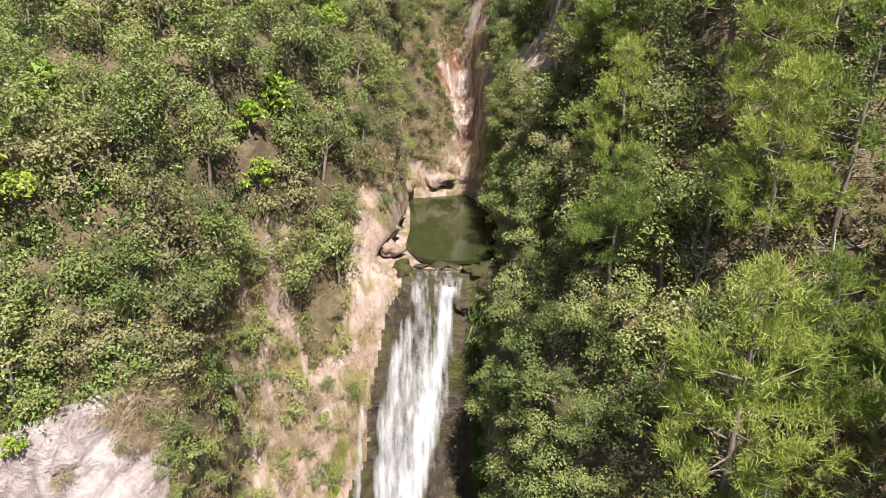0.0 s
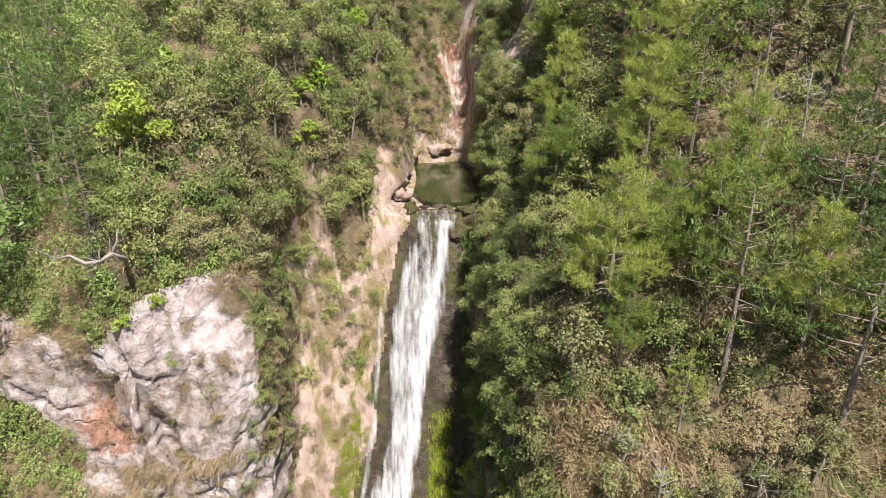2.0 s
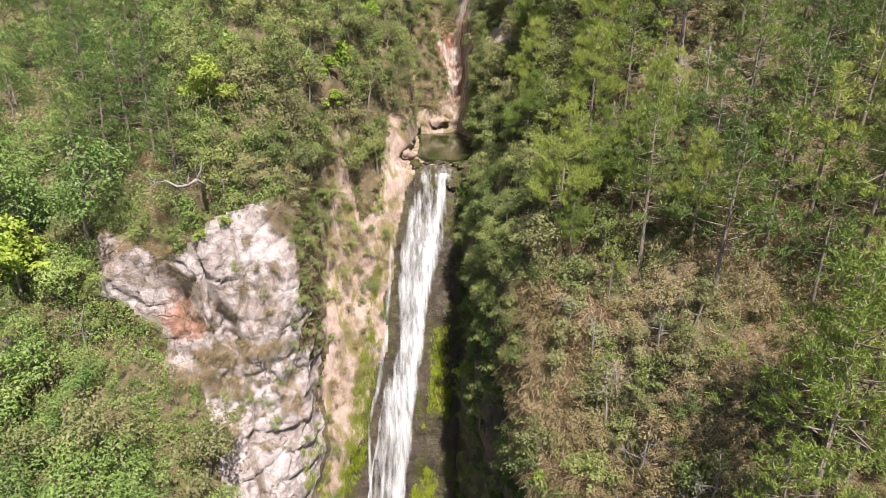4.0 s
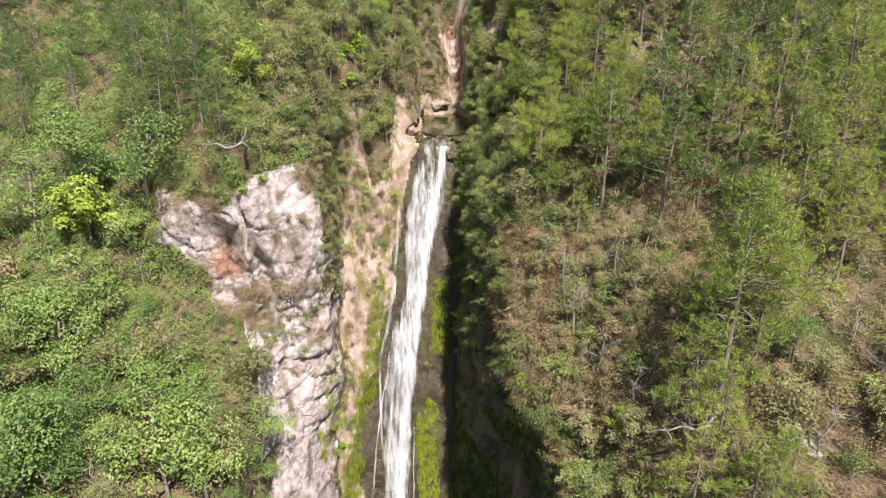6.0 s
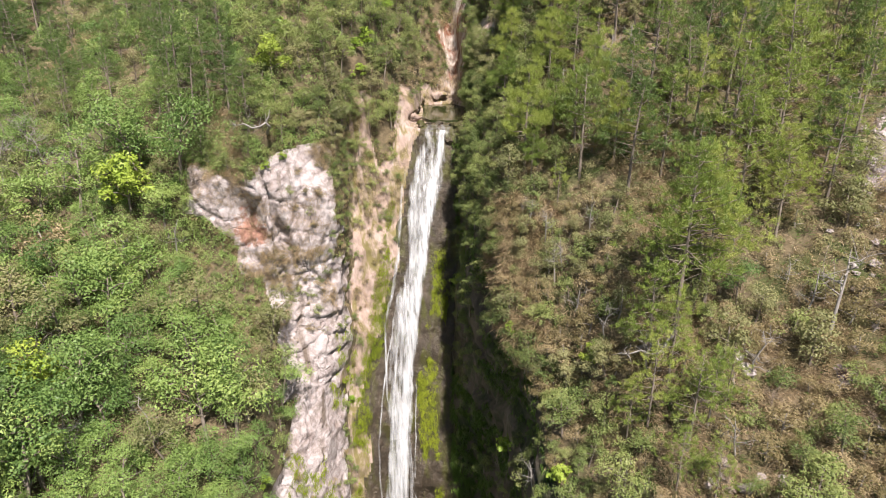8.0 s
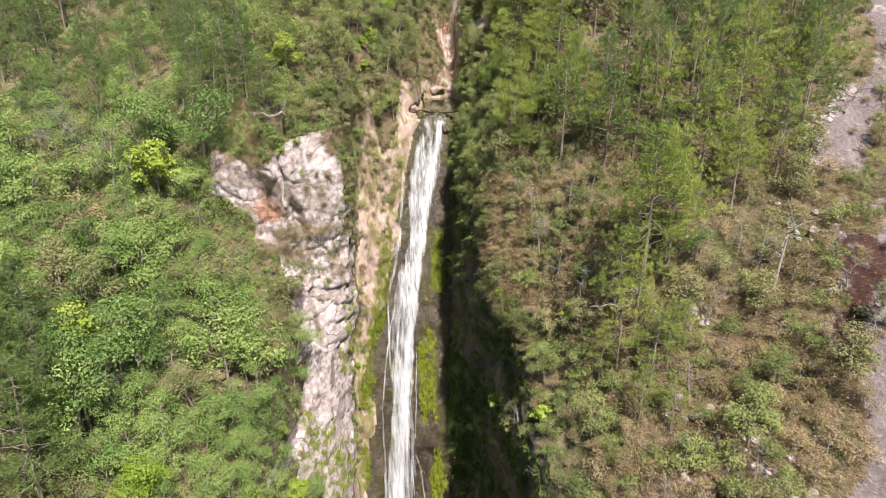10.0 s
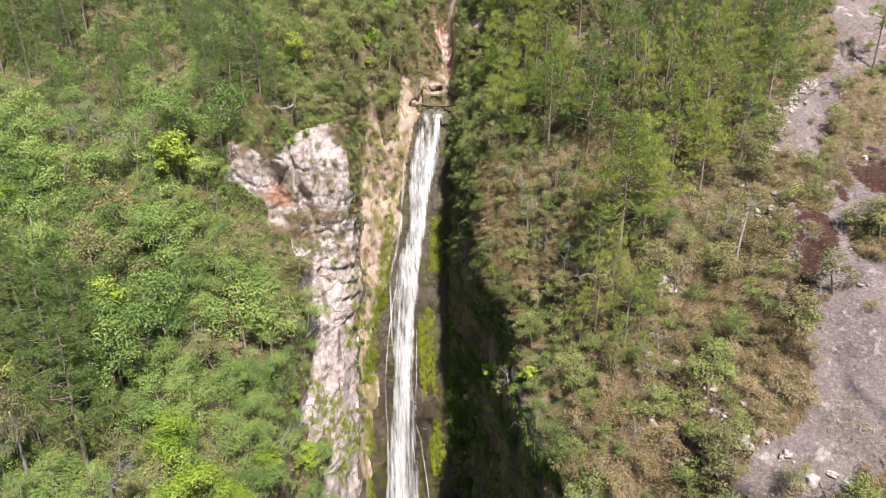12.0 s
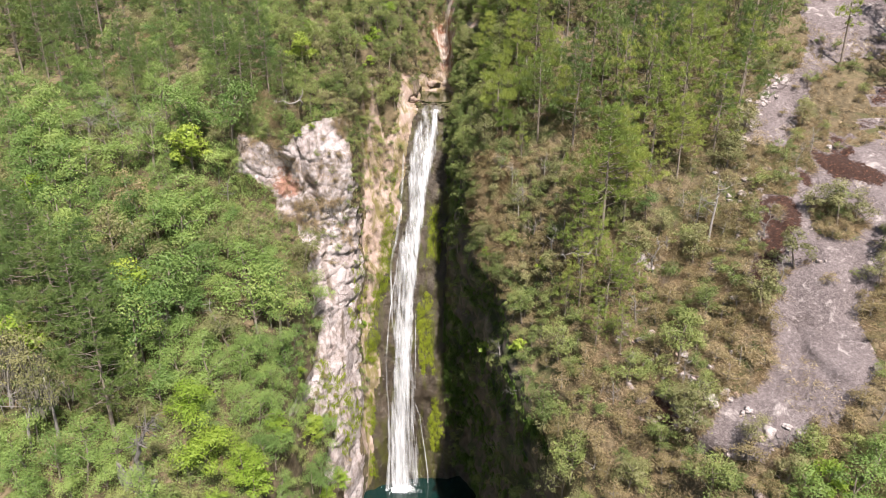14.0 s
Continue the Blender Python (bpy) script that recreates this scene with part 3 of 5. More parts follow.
def stream(name, parent, path, width, mat, lift, seed, solid=0.0, across=14, label=""):
    """A ribbon of falling water that bulges from the rock; path: height and sideways place pairs, from the top down."""
    zz, xx = np.array(path[0::2], float), np.array(path[1::2], float)
    wz, ww = np.array(width[0::2], float), np.array(width[1::2], float)
    n = int((zz[0] - zz[-1]) / 0.25) + 2
    z = np.linspace(zz[0], zz[-1], n)
    cx, w = np.interp(-z, -zz, xx), np.interp(-z, -wz, ww)
    cx = np.convolve(np.pad(cx, 6, mode="edge"), np.ones(13) / 13, "valid")
    w = np.convolve(np.pad(w, 6, mode="edge"), np.ones(13) / 13, "valid")
    wander = 0.10 * fbm(np.stack([z * 0.5, 0 * z, 0 * z + seed], -1), 3, seed)
    u = np.linspace(-1, 1, across)
    Z, U = np.meshgrid(z, u, indexing="ij")
    edge = 0.12 * fbm(np.stack([Z * 0.9, U * 0.6, 0 * Z + seed], -1), 3, seed + 5)
    X = (cx + wander)[:, None] + U * (w[:, None] * (1 + edge)) * 0.5
    Y = plain_y(X, Z)
    Y = np.minimum(Y, np.repeat(Y.mean(1)[:, None], across, 1)) - lift - 0.45 * np.sqrt(np.clip(1 - U * U, 0, 1)) * np.minimum(1, w[:, None] / 2)
    Y = Y + 0.16 * fbm(np.stack([X * 1.6, Z * 0.25, 0 * X + seed], -1), 3, seed + 9)
    flat = np.stack([X, Y, Z], -1).reshape(-1, 3)
    idx = np.arange(n * across).reshape(n, across)
    quads = np.stack([idx[:-1, :-1], idx[:-1, 1:], idx[1:, 1:], idx[1:, :-1]], -1).reshape(-1, 4)
    me = mesh_of(name, flat, quads, mat, True)
    at = me.attributes.new("body", "FLOAT", "POINT")
    body = (0.36 * np.clip(1 - np.abs(U) ** 2.4, 0, 1) + solid - (0.30 if across > 10 else 0.12) * smooth01(50, 58, Z) - 0.12 * smooth01(0.8, 1.0, np.abs(U))).reshape(-1)
    if zz[0] < 57:
        body = body - 0.55 * smooth01(zz[0] - 4, zz[0], Z).reshape(-1)
    at.data.foreach_set("value", body.astype(np.float32))
    return part(name, me, parent, label)


def build_falls():
    falls = thing("waterfall", (-2.5, 38, 58), "tall white ribbon waterfall sliding down dark wet rock", "waterfall")
    base = falls.matrix_basis.inverted()
    legs = [
        ("main_stream", (58.6, -0.4, 55, -1.2, 49, -2.2, 45, -2.8, 41.8, -3.0, 40, -3.6, 36.8, -3.9, 32.6, -4.2, 28.4, -4.4, 24, -4.7, 20, -4.9, 15, -5.2, 10.5, -5.7, 6, -6.0, 0.3, -5.8),
         (58.6, 4.7, 53, 4.6, 49, 3.6, 45, 2.5, 42, 2.2, 40, 2.9, 36.8, 2.4, 32.6, 1.9, 24, 2.4, 15, 2.6, 6, 3.0, 0.3, 4.4), 0.55, 1, 0.05),
        ("stream", (57.8, 0.3, 53, -0.6, 49, -1.3, 45, -2.0, 42, -2.3, 40, -2.9, 36, -3.3, 30, -4.0, 24, -4.5, 16, -4.9, 10, -5.6, 0.3, -5.9),
         (57.8, 1.0, 53, 1.4, 45, 1.2, 40, 1.6, 30, 1.2, 24, 1.5, 10, 1.7, 0.3, 2.4), 0.75, 2, 0.18),
        ("veil", (57.6, -1.8, 55, -2.9, 49, -3.6, 42, -3.7), (57.6, 1.0, 50, 1.2, 42, 1.0), 0.6, 3, -0.04),
        ("veil", (24, -4.7, 20, -5.0, 14, -5.2, 8, -5.1, 3, -4.9, 0.4, -4.8), (24, 2.4, 18, 3.6, 10, 4.8, 0.4, 5.8), 0.5, 5, -0.05),
        ("veil", (43, -3.9, 38, -4.6, 33, -5.2, 27, -5.5, 22, -5.6), (43, 1.6, 36, 2.8, 28, 2.6, 22, 2.2), 0.5, 11, -0.10),
        ("strand", (55.4, -3.6, 52, -4.7, 49, -5.1, 42.5, -5.3, 41, -5.6, 37.7, -6.3, 36, -6.9, 31, -6.8, 27.8, -6.6, 24, -6.0, 21, -5.8),
         (55.4, 0.3, 49, 0.6, 40, 0.6, 36, 0.4, 28, 0.4, 21, 0.5), 0.45, 4, -0.1),
        ("strand", (39.5, -5.2, 35, -6.0, 28, -7.1, 24, -7.5, 21, -7.7, 14, -7.3, 6, -7.4, 0.4, -7.8), (39.5, 0.3, 28, 0.28, 21, 0.25, 14, 0.45, 6, 0.7, 0.4, 1.2), 0.45, 6, -0.06),
        ("strand", (40, -4.9, 33, -5.3, 27, -5.9, 22, -6.2, 14, -6.6, 7, -7.0, 0.4, -7.0), (40, 0.6, 30, 0.5, 22, 0.6, 10, 0.9, 0.4, 1.2), 0.42, 7, -0.08),
        ("strand", (16.5, -4.2, 15, -3.6, 13.3, -2.9, 8.4, -2.1, 3.4, -1.5, 0.4, -1.3), (16.5, 0.3, 10, 0.28, 0.4, 0.3), 0.4, 8, -0.08),
        ("thread", (16, -4.1, 12, -3.9, 7, -3.3, 0.4, -3.0), (16, 0.3, 10, 0.25, 0.4, 0.35), 0.4, 9, -0.1),
        ("thread", (31, -3.1, 26, -3.2, 20, -3.2, 16.5, -3.3), (31, 0.2, 20, 0.2, 16.5, 0.2), 0.4, 10, -0.08),
    ]
    for name, path, width, lift, seed, solid in legs:
        ob = stream(name, falls, path, width, M_FALL, lift, seed, solid, 22 if name in ("main_stream", "veil") else 8)
        ob.matrix_parent_inverse = base
    rng = np.random.default_rng(4)
    vs, fs = [], []
    for k in range(1100):
        a, r = rng.uniform(0, 6.28), abs(rng.normal(0, 0.36))
        c = np.array((-5.6 + 2.9 * r * math.cos(a), 17.7 + 1.3 * r * math.sin(a), 0.37))
        h, w = rng.uniform(0.05, 0.5) * math.exp(-r * 1.2), rng.uniform(0.03, 0.10)
        n = len(vs)
        for s in range(5):
            t = 6.283 * s / 5 + k
            vs.append(c + (w * math.cos(t), w * math.sin(t), rng.uniform(-0.05, 0.05)))
        vs.append(c + (rng.uniform(-0.1, 0.1), rng.uniform(-0.2, 0.0), h))
        fs += [(n + s, n + (s + 1) % 5, n + 5) for s in range(5)]
    ob = part("splash_foam", mesh_of("splash_foam", vs, fs, M_FOAM, True), falls, "white foam where the water meets the pool")
    ob.matrix_parent_inverse = base
    tagged(ob, kind="stuff")


M_FOAM, _nt, _b = base_material("foam", 0.6)
_n = noise_node(_nt, 4.0)
_r = ramp_node(_nt, [(0.3, (0.70, 0.73, 0.74)), (0.7, (0.92, 0.93, 0.94))])
_nt.links.new(_n.outputs[0], _r.inputs[0])
_nt.links.new(_r.outputs[0], _b.inputs["Base Color"])
build_falls()


# ---- plants ----
def leaves(centres, normals, rng, length, width, droop=0.3, plain=False):
    """Folded leaf blades at centres, facing roughly along normals."""
    n = len(centres)
    nm = normals + rng.normal(0, 0.55, (n, 3))
    nm /= np.linalg.norm(nm, axis=1, keepdims=True) + 1e-9
    t = np.cross(nm, rng.normal(0, 1, (n, 3)))
    t /= np.linalg.norm(t, axis=1, keepdims=True) + 1e-9
    t[:, 2] -= droop * rng.random(n)
    b = np.cross(nm, t)
    L = (length * rng.uniform(0.6, 1.35, n))[:, None]
    W = (width * rng.uniform(0.7, 1.3, n))[:, None]
    if plain:
        v = np.stack([centres - t * L * 0.5 - b * W * 0.5, centres - t * L * 0.3 + b * W * 0.55, centres + t * L * 0.55], 1).reshape(-1, 3)
        return v, np.arange(3 * n).reshape(n, 3)
    v = np.stack([centres - t * L * 0.5, centres + b * W * 0.5 + nm * W * 0.18, centres + t * L * 0.5, centres - b * W * 0.5 + nm * W * 0.18], 1).reshape(-1, 3)
    f = np.arange(4 * n).reshape(n, 4)
    return v, f


def clump_leaves(rng, clumps, count, length, width, plain):
    cs, ns = [], []
    vol = np.array([c[1] ** 2 for c in clumps])
    for (c, r), k in zip(clumps, np.maximum(8, count * vol / vol.sum()).astype(int)):
        d = rng.normal(0, 1, (k, 3))
        d /= np.linalg.norm(d, axis=1, keepdims=True)
        d[:, 2] = np.where(d[:, 2] < -0.35, -d[:, 2], d[:, 2])
        rad = r * (1 - 0.45 * rng.random(k) ** 2) * (1 + 0.25 * rng.normal(0, 1, k) * 0.5)
        cs.append(np.array(c) + d * rad[:, None] * (1, 1, 0.8))
        ns.append(d + (0, 0, 0.5))
    return leaves(np.concatenate(cs), np.concatenate(ns), rng, length, width, 0.3, plain)


def broadleaf(seed, height, radius, count, leaf, mat, low=0.25, name="broadleaf_tree", bark=None, plain=True):
    """Meshes of a tree or shrub: forked trunk and a crown of leaf clumps with gaps."""
    rng = np.random.default_rng(seed)
    pieces, clumps = [], []
    lean = rng.normal(0, 0.08, 2) * height
    top = np.array((lean[0], lean[1], height * 0.8))
    r0 = 0.018 * height + 0.03
    spine = [np.array((0, 0, -0.6)), np.array((0, 0, 0.0)) + 0, top * 0.5 + rng.normal(0, 0.05, 3) * height * 0.4, top]
    pieces.append(tube(spine, (r0 * 1.25, r0, r0 * 0.7, r0 * 0.25)))
    for k in range(int(rng.integers(6, 10))):
        h = rng.uniform(low, 0.85)
        a = k * 2.4 + rng.uniform(-0.5, 0.5)
        reach = radius * rng.uniform(0.55, 1.0) * (1.15 - 0.6 * h)
        s = top * h
        e = s + np.array((reach * math.cos(a), reach * math.sin(a), height * rng.uniform(0.06, 0.22)))
        m = (s + e) / 2 + np.array((0, 0, height * 0.03))
        pieces.append(tube([s, m, e], (r0 * 0.5, r0 * 0.32, r0 * 0.12), 4))
        clumps.append((e, radius * rng.uniform(0.22, 0.5)))
        clumps.append((e * 0.8 + s * 0.2 + rng.normal(0, 0.22, 3) * radius, radius * rng.uniform(0.16, 0.32)))
        if rng.random() < 0.7:
            clumps.append((m + rng.normal(0, 0.15, 3) * radius, radius * rng.uniform(0.28, 0.42)))
    clumps.append((top + (0, 0, 0.1 * height), radius * 0.5))
    v, f = joined(pieces)
    cv, cf = clump_leaves(rng, clumps, count, leaf, leaf * (0.62 if plain else 0.55), plain)
    return mesh_of(name + "_trunk", v, f, bark or M_BARK, True), mesh_of(name + "_crown", cv, cf, mat)


def needles(rng, tips, dirs, per, length, width):
    n = len(tips) * per
    o, d = np.repeat(tips, per, 0), np.repeat(dirs, per, 0)
    w = d * 0.5 + rng.normal(0, 0.6, (n, 3)) + (0, 0, 0.4)
    w /= np.linalg.norm(w, axis=1, keepdims=True)
    s = np.cross(w, rng.normal(0, 1, (n, 3)))
    s /= np.linalg.norm(s, axis=1, keepdims=True)
    L = (length * rng.uniform(0.65, 1.15, n))[:, None]
    o = o + d * rng.uniform(-0.6, 0.2, (n, 1)) * length + rng.normal(0, 0.09, (n, 3))
    v = np.stack([o - s * width * 0.5, o + s * width * 0.5, o + w * L], 1).reshape(-1, 3)
    return v, np.arange(3 * n).reshape(n, 3)


def pine(seed, height, start, spread, branches, per=28, sparse=0.0, bark=None, wide=0.042, bunch=0.24, mat=None, tufts=3, size=1.0):
    """Meshes of an open-crowned pine: a straight trunk, dead lower branches and brush-like needle tufts."""
    rng = np.random.default_rng(seed)
    bend = rng.normal(0, 0.03, (2,)) * height
    def at(h):
        return np.array((bend[0] * h * h, bend[1] * h * h, height * h))
    r0 = 0.011 * height + 0.04
    pieces = [tube([at(0) - (0, 0, 0.7)] + [at(h) for h in (0.0, 0.25, 0.5, 0.75, 1.0)], [r0 * 1.2] + [r0 * s for s in (1, 0.85, 0.65, 0.4, 0.12)], 7)]
    tips, dirs = [], []
    for k in range(branches):
        h = start + (1 - start) * ((k + rng.uniform(0, 0.7)) / branches)
        a = k * 2.4 + rng.uniform(-0.6, 0.6)
        u = (h - start) / (1 - start)
        reach = spread * (0.55 + 0.75 * math.sin(min(1, u * 1.25 + 0.12) * math.pi) ** 0.8) * rng.uniform(0.6, 1.1) * (1.0 - 0.45 * u)
        out = np.array((math.cos(a), math.sin(a), 0))
        s, e = at(h), at(h) + out * reach + np.array((0, 0, reach * rng.uniform(-0.05, 0.5)))
        m = (s + e) / 2 - np.array((0, 0, 0.06 * reach))
        pieces.append(tube([s, m, e], (r0 * 0.3, r0 * 0.2, r0 * 0.08), 4))
        if rng.random() < sparse:
            continue
        for q in range(1 + int(reach * 1.2)):
            w = 1.0 if q == 0 else rng.uniform(0.4, 0.95)
            puff = m * (1 - w) * 0.6 + e * w + s * (1 - w) * 0.4 + rng.normal(0, bunch, 3) * reach * w * (1, 1, 0.5)
            for r in range(tufts):
                off = rng.normal(0, 1, 3)
                off[2] = abs(off[2]) * 0.8
                tips.append(puff + off * 0.3 * size)
                d = off * 0.7 + out * 0.4 + (0, 0, 0.35)
                dirs.append(d / np.linalg.norm(d))
    for k in range(int(4 + 6 * rng.random())):
        h, a = rng.uniform(0.25, start + 0.1), rng.uniform(0, 6.28)
        reach = spread * rng.uniform(0.3, 0.7)
        s = at(h)
        e = s + np.array((math.cos(a) * reach, math.sin(a) * reach, reach * rng.uniform(-0.2, 0.2)))
        pieces.append(tube([s, (s + e) / 2 + (0, 0, 0.08), e], (r0 * 0.25, r0 * 0.16, r0 * 0.05), 4))
    for q in range(4):
        tips.append(at(1.0) + rng.normal(0, 0.12, 3))
        dirs.append(np.array((0, 0, 1.0)))
    v, f = joined(pieces)
    nv, nf = needles(rng, np.array(tips), np.array(dirs), per, 0.33, wide)
    return mesh_of("pine_trunk", v, f, bark or M_BARK, True), mesh_of("pine_crown", nv, nf, mat or M_NEEDLE)


def bare_tree(seed, height, spread, mat, forks=8):
    """Mesh of a leafless bleached tree: trunk, limbs and twigs."""
    rng = np.random.default_rng(seed)
    top = np.array((rng.normal(0, 0.12) * height, rng.normal(0, 0.12) * height, height))
    r0 = 0.014 * height + 0.03
    pieces = [tube([(0, 0, -0.4), top * 0.35 + rng.normal(0, 0.1, 3), top * 0.7 + rng.normal(0, 0.12, 3), top], (r0, r0 * 0.8, r0 * 0.5, r0 * 0.15), 6)]
    for k in range(forks):
        h, a = rng.uniform(0.25, 0.95), k * 2.4 + rng.uniform(-0.5, 0.5)
        s = top * h
        e = s + np.array((math.cos(a), math.sin(a), rng.uniform(0.1, 0.8))) * spread * rng.uniform(0.5, 1) * (1.1 - 0.6 * h)
        m = (s + e) / 2 + rng.normal(0, 0.06, 3) * spread
        pieces.append(tube([s, m, e], (r0 * 0.4, r0 * 0.28, r0 * 0.08), 4))
        for j in range(4):
            w = rng.uniform(0.4, 1.0)
            b = m * (1 - w) + e * w
            t = b + rng.normal(0, 0.25, 3) * spread + (0, 0, 0.12 * spread)
            pieces.append(tube([b, (b + t) / 2 + rng.normal(0, 0.03, 3) * spread, t], (r0 * 0.16, r0 * 0.11, r0 * 0.05), 3))
    return joined(pieces)


def mossy_tree(seed):
    """Meshes of a tree with a bare pale trunk, a thin grey crown and beards of moss that hang from its limbs."""
    rng = np.random.default_rng(seed)
    trunk, crown = broadleaf(seed, 10.5, 3.0, 2200, 0.2, M_GREY, 0.5, "mossy_tree", M_DEAD)
    n = 1100
    a, r = rng.uniform(0, 6.28, 46), 2.6 * np.sqrt(rng.random(46))
    tip = np.stack([r * np.cos(a), r * np.sin(a), rng.uniform(5.6, 9.0, 46) - 0.3 * r], -1)
    o = tip[rng.integers(0, 46, n)] + rng.normal(0, 1, (n, 3)) * (0.26, 0.26, 0.3)
    side = rng.normal(0, 1, (n, 3)) * (0.035, 0.035, 0)
    v = np.stack([o - side, o + side, o + rng.normal(0, 0.08, (n, 3)) - rng.uniform(0.25, 1.0, (n, 1)) * (0, 0, 1)], 1).reshape(-1, 3)
    return trunk, crown, mesh_of("hanging_moss", v, np.arange(3 * n).reshape(n, 3), M_BEARD)


KINDS = {}


def kind_of(key, name, label, category, group, meshes, parts=("trunk", "crown")):
    KINDS.setdefault(key, []).append((name, label, category, group, meshes, parts))


for s in range(4):
    kind_of("tree", "broadleaf_tree", "leafy green broadleaf tree on the steep slope", "tree", "broadleaf trees", broadleaf(100 + s, 5.6 + 0.5 * s, 2.5 + 0.15 * s, 2300, 0.195, M_LEAF))
    kind_of("fine", "bushy_tree", "bushy green broadleaf tree rooted above the cliff", "tree", "cliff-top trees", broadleaf(120 + s, 3.8 + 0.3 * s, 1.9, 1800, 0.16, M_DUSTY))
for s in range(3):
    kind_of("greytree", "grey_leaved_tree", "grey-green small-leaved broadleaf tree", "tree", "grey-green trees", broadleaf(140 + s, 4.8, 2.2, 1800, 0.18, M_GREY))
    kind_of("finegrey", "grey_leaved_tree", "small silvery-leaved tree beside the gorge", "tree", "silvery trees", broadleaf(150 + s, 3.8, 1.8, 1700, 0.17, M_GREY))
    kind_of("bush", ("shrub", "bush", "leafy_bush")[s], "low leafy bright green shrub", "shrub", "green shrubs", broadleaf(160 + s, 1.9, 1.25, 850, 0.155, M_DUSTY, 0.05, "shrub"), ("stem", "foliage"))
    kind_of("olive", ("dry_shrub", "dry_bush", "brown_shrub")[s], "dry olive-brown shrub on the sunny slope", "shrub", "dry shrubs", broadleaf(180 + s, 1.8, 1.2, 800, 0.125, M_OLIVE, 0.05, "shrub", M_DEAD), ("stem", "foliage"))
    kind_of("pine", "pine_tree", "slender pine with tufted yellow-green needles", "pine tree", "pines", pine(200 + s, 10.0 + s, 0.3, 2.6 + 0.15 * s, 32, 16, wide=0.058))
for s in range(2):
    kind_of("nearpine", "pine_tree", "young pine with dense rounded needle brushes", "pine tree", "near pines", pine(270 + s, 8.0 + s, 0.3, 2.1, 26, 34, wide=0.03, bunch=0.17, tufts=7, size=1.25))
    kind_of("lime", "lime_tree", "bright yellow-green broadleaf tree", "tree", "lime trees", broadleaf(220 + s, 5.2, 2.6, 1900, 0.29, M_LIME))
    kind_of("limebush", "lime_shrub", "small yellow-green shrub with large leaves", "shrub", "lime shrubs", broadleaf(240 + s, 1.6, 1.0, 420, 0.28, M_LIME, 0.05, "shrub"), ("stem", "foliage"))
    kind_of("biglime", "lime_tree", "large yellow-green spreading broadleaf tree", "tree", "large lime trees", broadleaf(250 + s, 8.2, 3.9, 4300, 0.28, M_LIME))
    kind_of("bigpine", "pine_tree", "tall broad-crowned pine with bare grey lower limbs", "pine tree", "tall pines", pine(290 + s, 14.5, 0.33, 3.7, 54, 20, wide=0.05, tufts=4, size=1.35))
    kind_of("bigdark", "pine_tree", "tall dark green pine with drooping needle boughs", "pine tree", "tall dark pines", pine(296 + s, 16.0, 0.26, 3.2, 60, 20, wide=0.05, mat=M_DARKNEEDLE, tufts=4, size=1.35))
    kind_of("mossy", "mossy_tree", "pale-trunked tree hung with grey beard moss", "tree", "moss-hung trees", mossy_tree(310 + s), ("trunk", "crown", "hanging_moss"))
    kind_of("thinpine", "pine_tree", "thin half-bare pine with grey dead branches", "pine tree", "half-bare pines", pine(260 + s, 9.5, 0.45, 1.4, 26, 30, 0.45))
    kind_of("darkpine", "pine_tree", "broad dark pine with layered branches", "pine tree", "dark pines", pine(280 + s, 10.0, 0.28, 2.6, 34, 16, wide=0.058, mat=M_DARKNEEDLE))
for s in range(3):
    v, f = bare_tree(330 + s, 1.3, 1.0, M_TWIG, 14)
    kind_of("twigs", "bare_shrub", "leafless brown-grey twiggy shrub on the dry slope", "shrub", "twiggy shrubs", (mesh_of("bare_shrub", v, f, M_TWIG, True),), ("stem",))
    v, f = bare_tree(340 + s, 5.2, 3.0, M_DEAD, 18)
    kind_of("paletwig", "dead_tree", "spreading leafless pale tree with many fine limbs", "dead tree", "pale bare trees", (mesh_of("dead_tree", v, f, M_DEAD, True),), ("trunk",))
    v, f = bare_tree(300 + s, 3.2, 1.5, M_DEAD)
    kind_of("bare", "dead_tree", "leafless grey bleached dead tree", "dead tree", "dead trees", (mesh_of("dead_tree", v, f, M_DEAD, True),), ("trunk",))

FIRST = {}
PLACED = []


def plant(key, x, z, size=1.0, variant=None, y=None, turn=None, label=""):
    """Stands one plant of a kind on the hillside at sideways place x and height z."""
    pick = KINDS[key]
    v = random.randrange(len(pick)) if variant is None else variant
    name, words, category, group, meshes, parts = pick[v]
    if y is None:
        x, y, z = land(np.array([x]), np.array([z]))[0].tolist()
    turn = random.uniform(0, 6.28) if turn is None else turn
    PLACED.append((x, y, z))
    if (key, v) in FIRST and not label:
        return copy_thing(FIRST[key, v], Matrix.LocRotScale((x, y, z), Euler((0, 0, turn)), None) @ Matrix.Diagonal((size / FIRST[key, v].scale[0],) * 3 + (1,)))
    ob = thing(name, (x, y, z), label or words, category, group, turn, size)
    for p, me in zip(parts, meshes):
        part(p, me, ob)
    if not label:
        FIRST[key, v] = ob
    return ob


def stand(key, x, y, size=1.0, variant=None, turn=None):
    """Stands one plant where the hillside passes the plan place x, y."""
    z = np.arange(4, 76, 0.25)
    k = int(np.abs(land(np.full_like(z, x), z)[:, 1] - y).argmin())
    return plant(key, x, float(z[k]), size, variant, turn=turn)


def clearing(x, z):
    """Open dry strips in the woods, where no tree stands."""
    return (((x + 52.8 - (z - 66) * 0.5) / 2.2) ** 2 + ((z - 66.5) / 4.5) ** 2 < 1) | (((x + 64) / 6) ** 2 + ((z - 57.6) / 1.7) ** 2 < 1)


def dry_rim(x, z):
    """The sunny bulge of straw and brown brush above the gorge."""
    return (x > 5.8) & (x < 14.5) & (z > 42) & (z < 56.5)


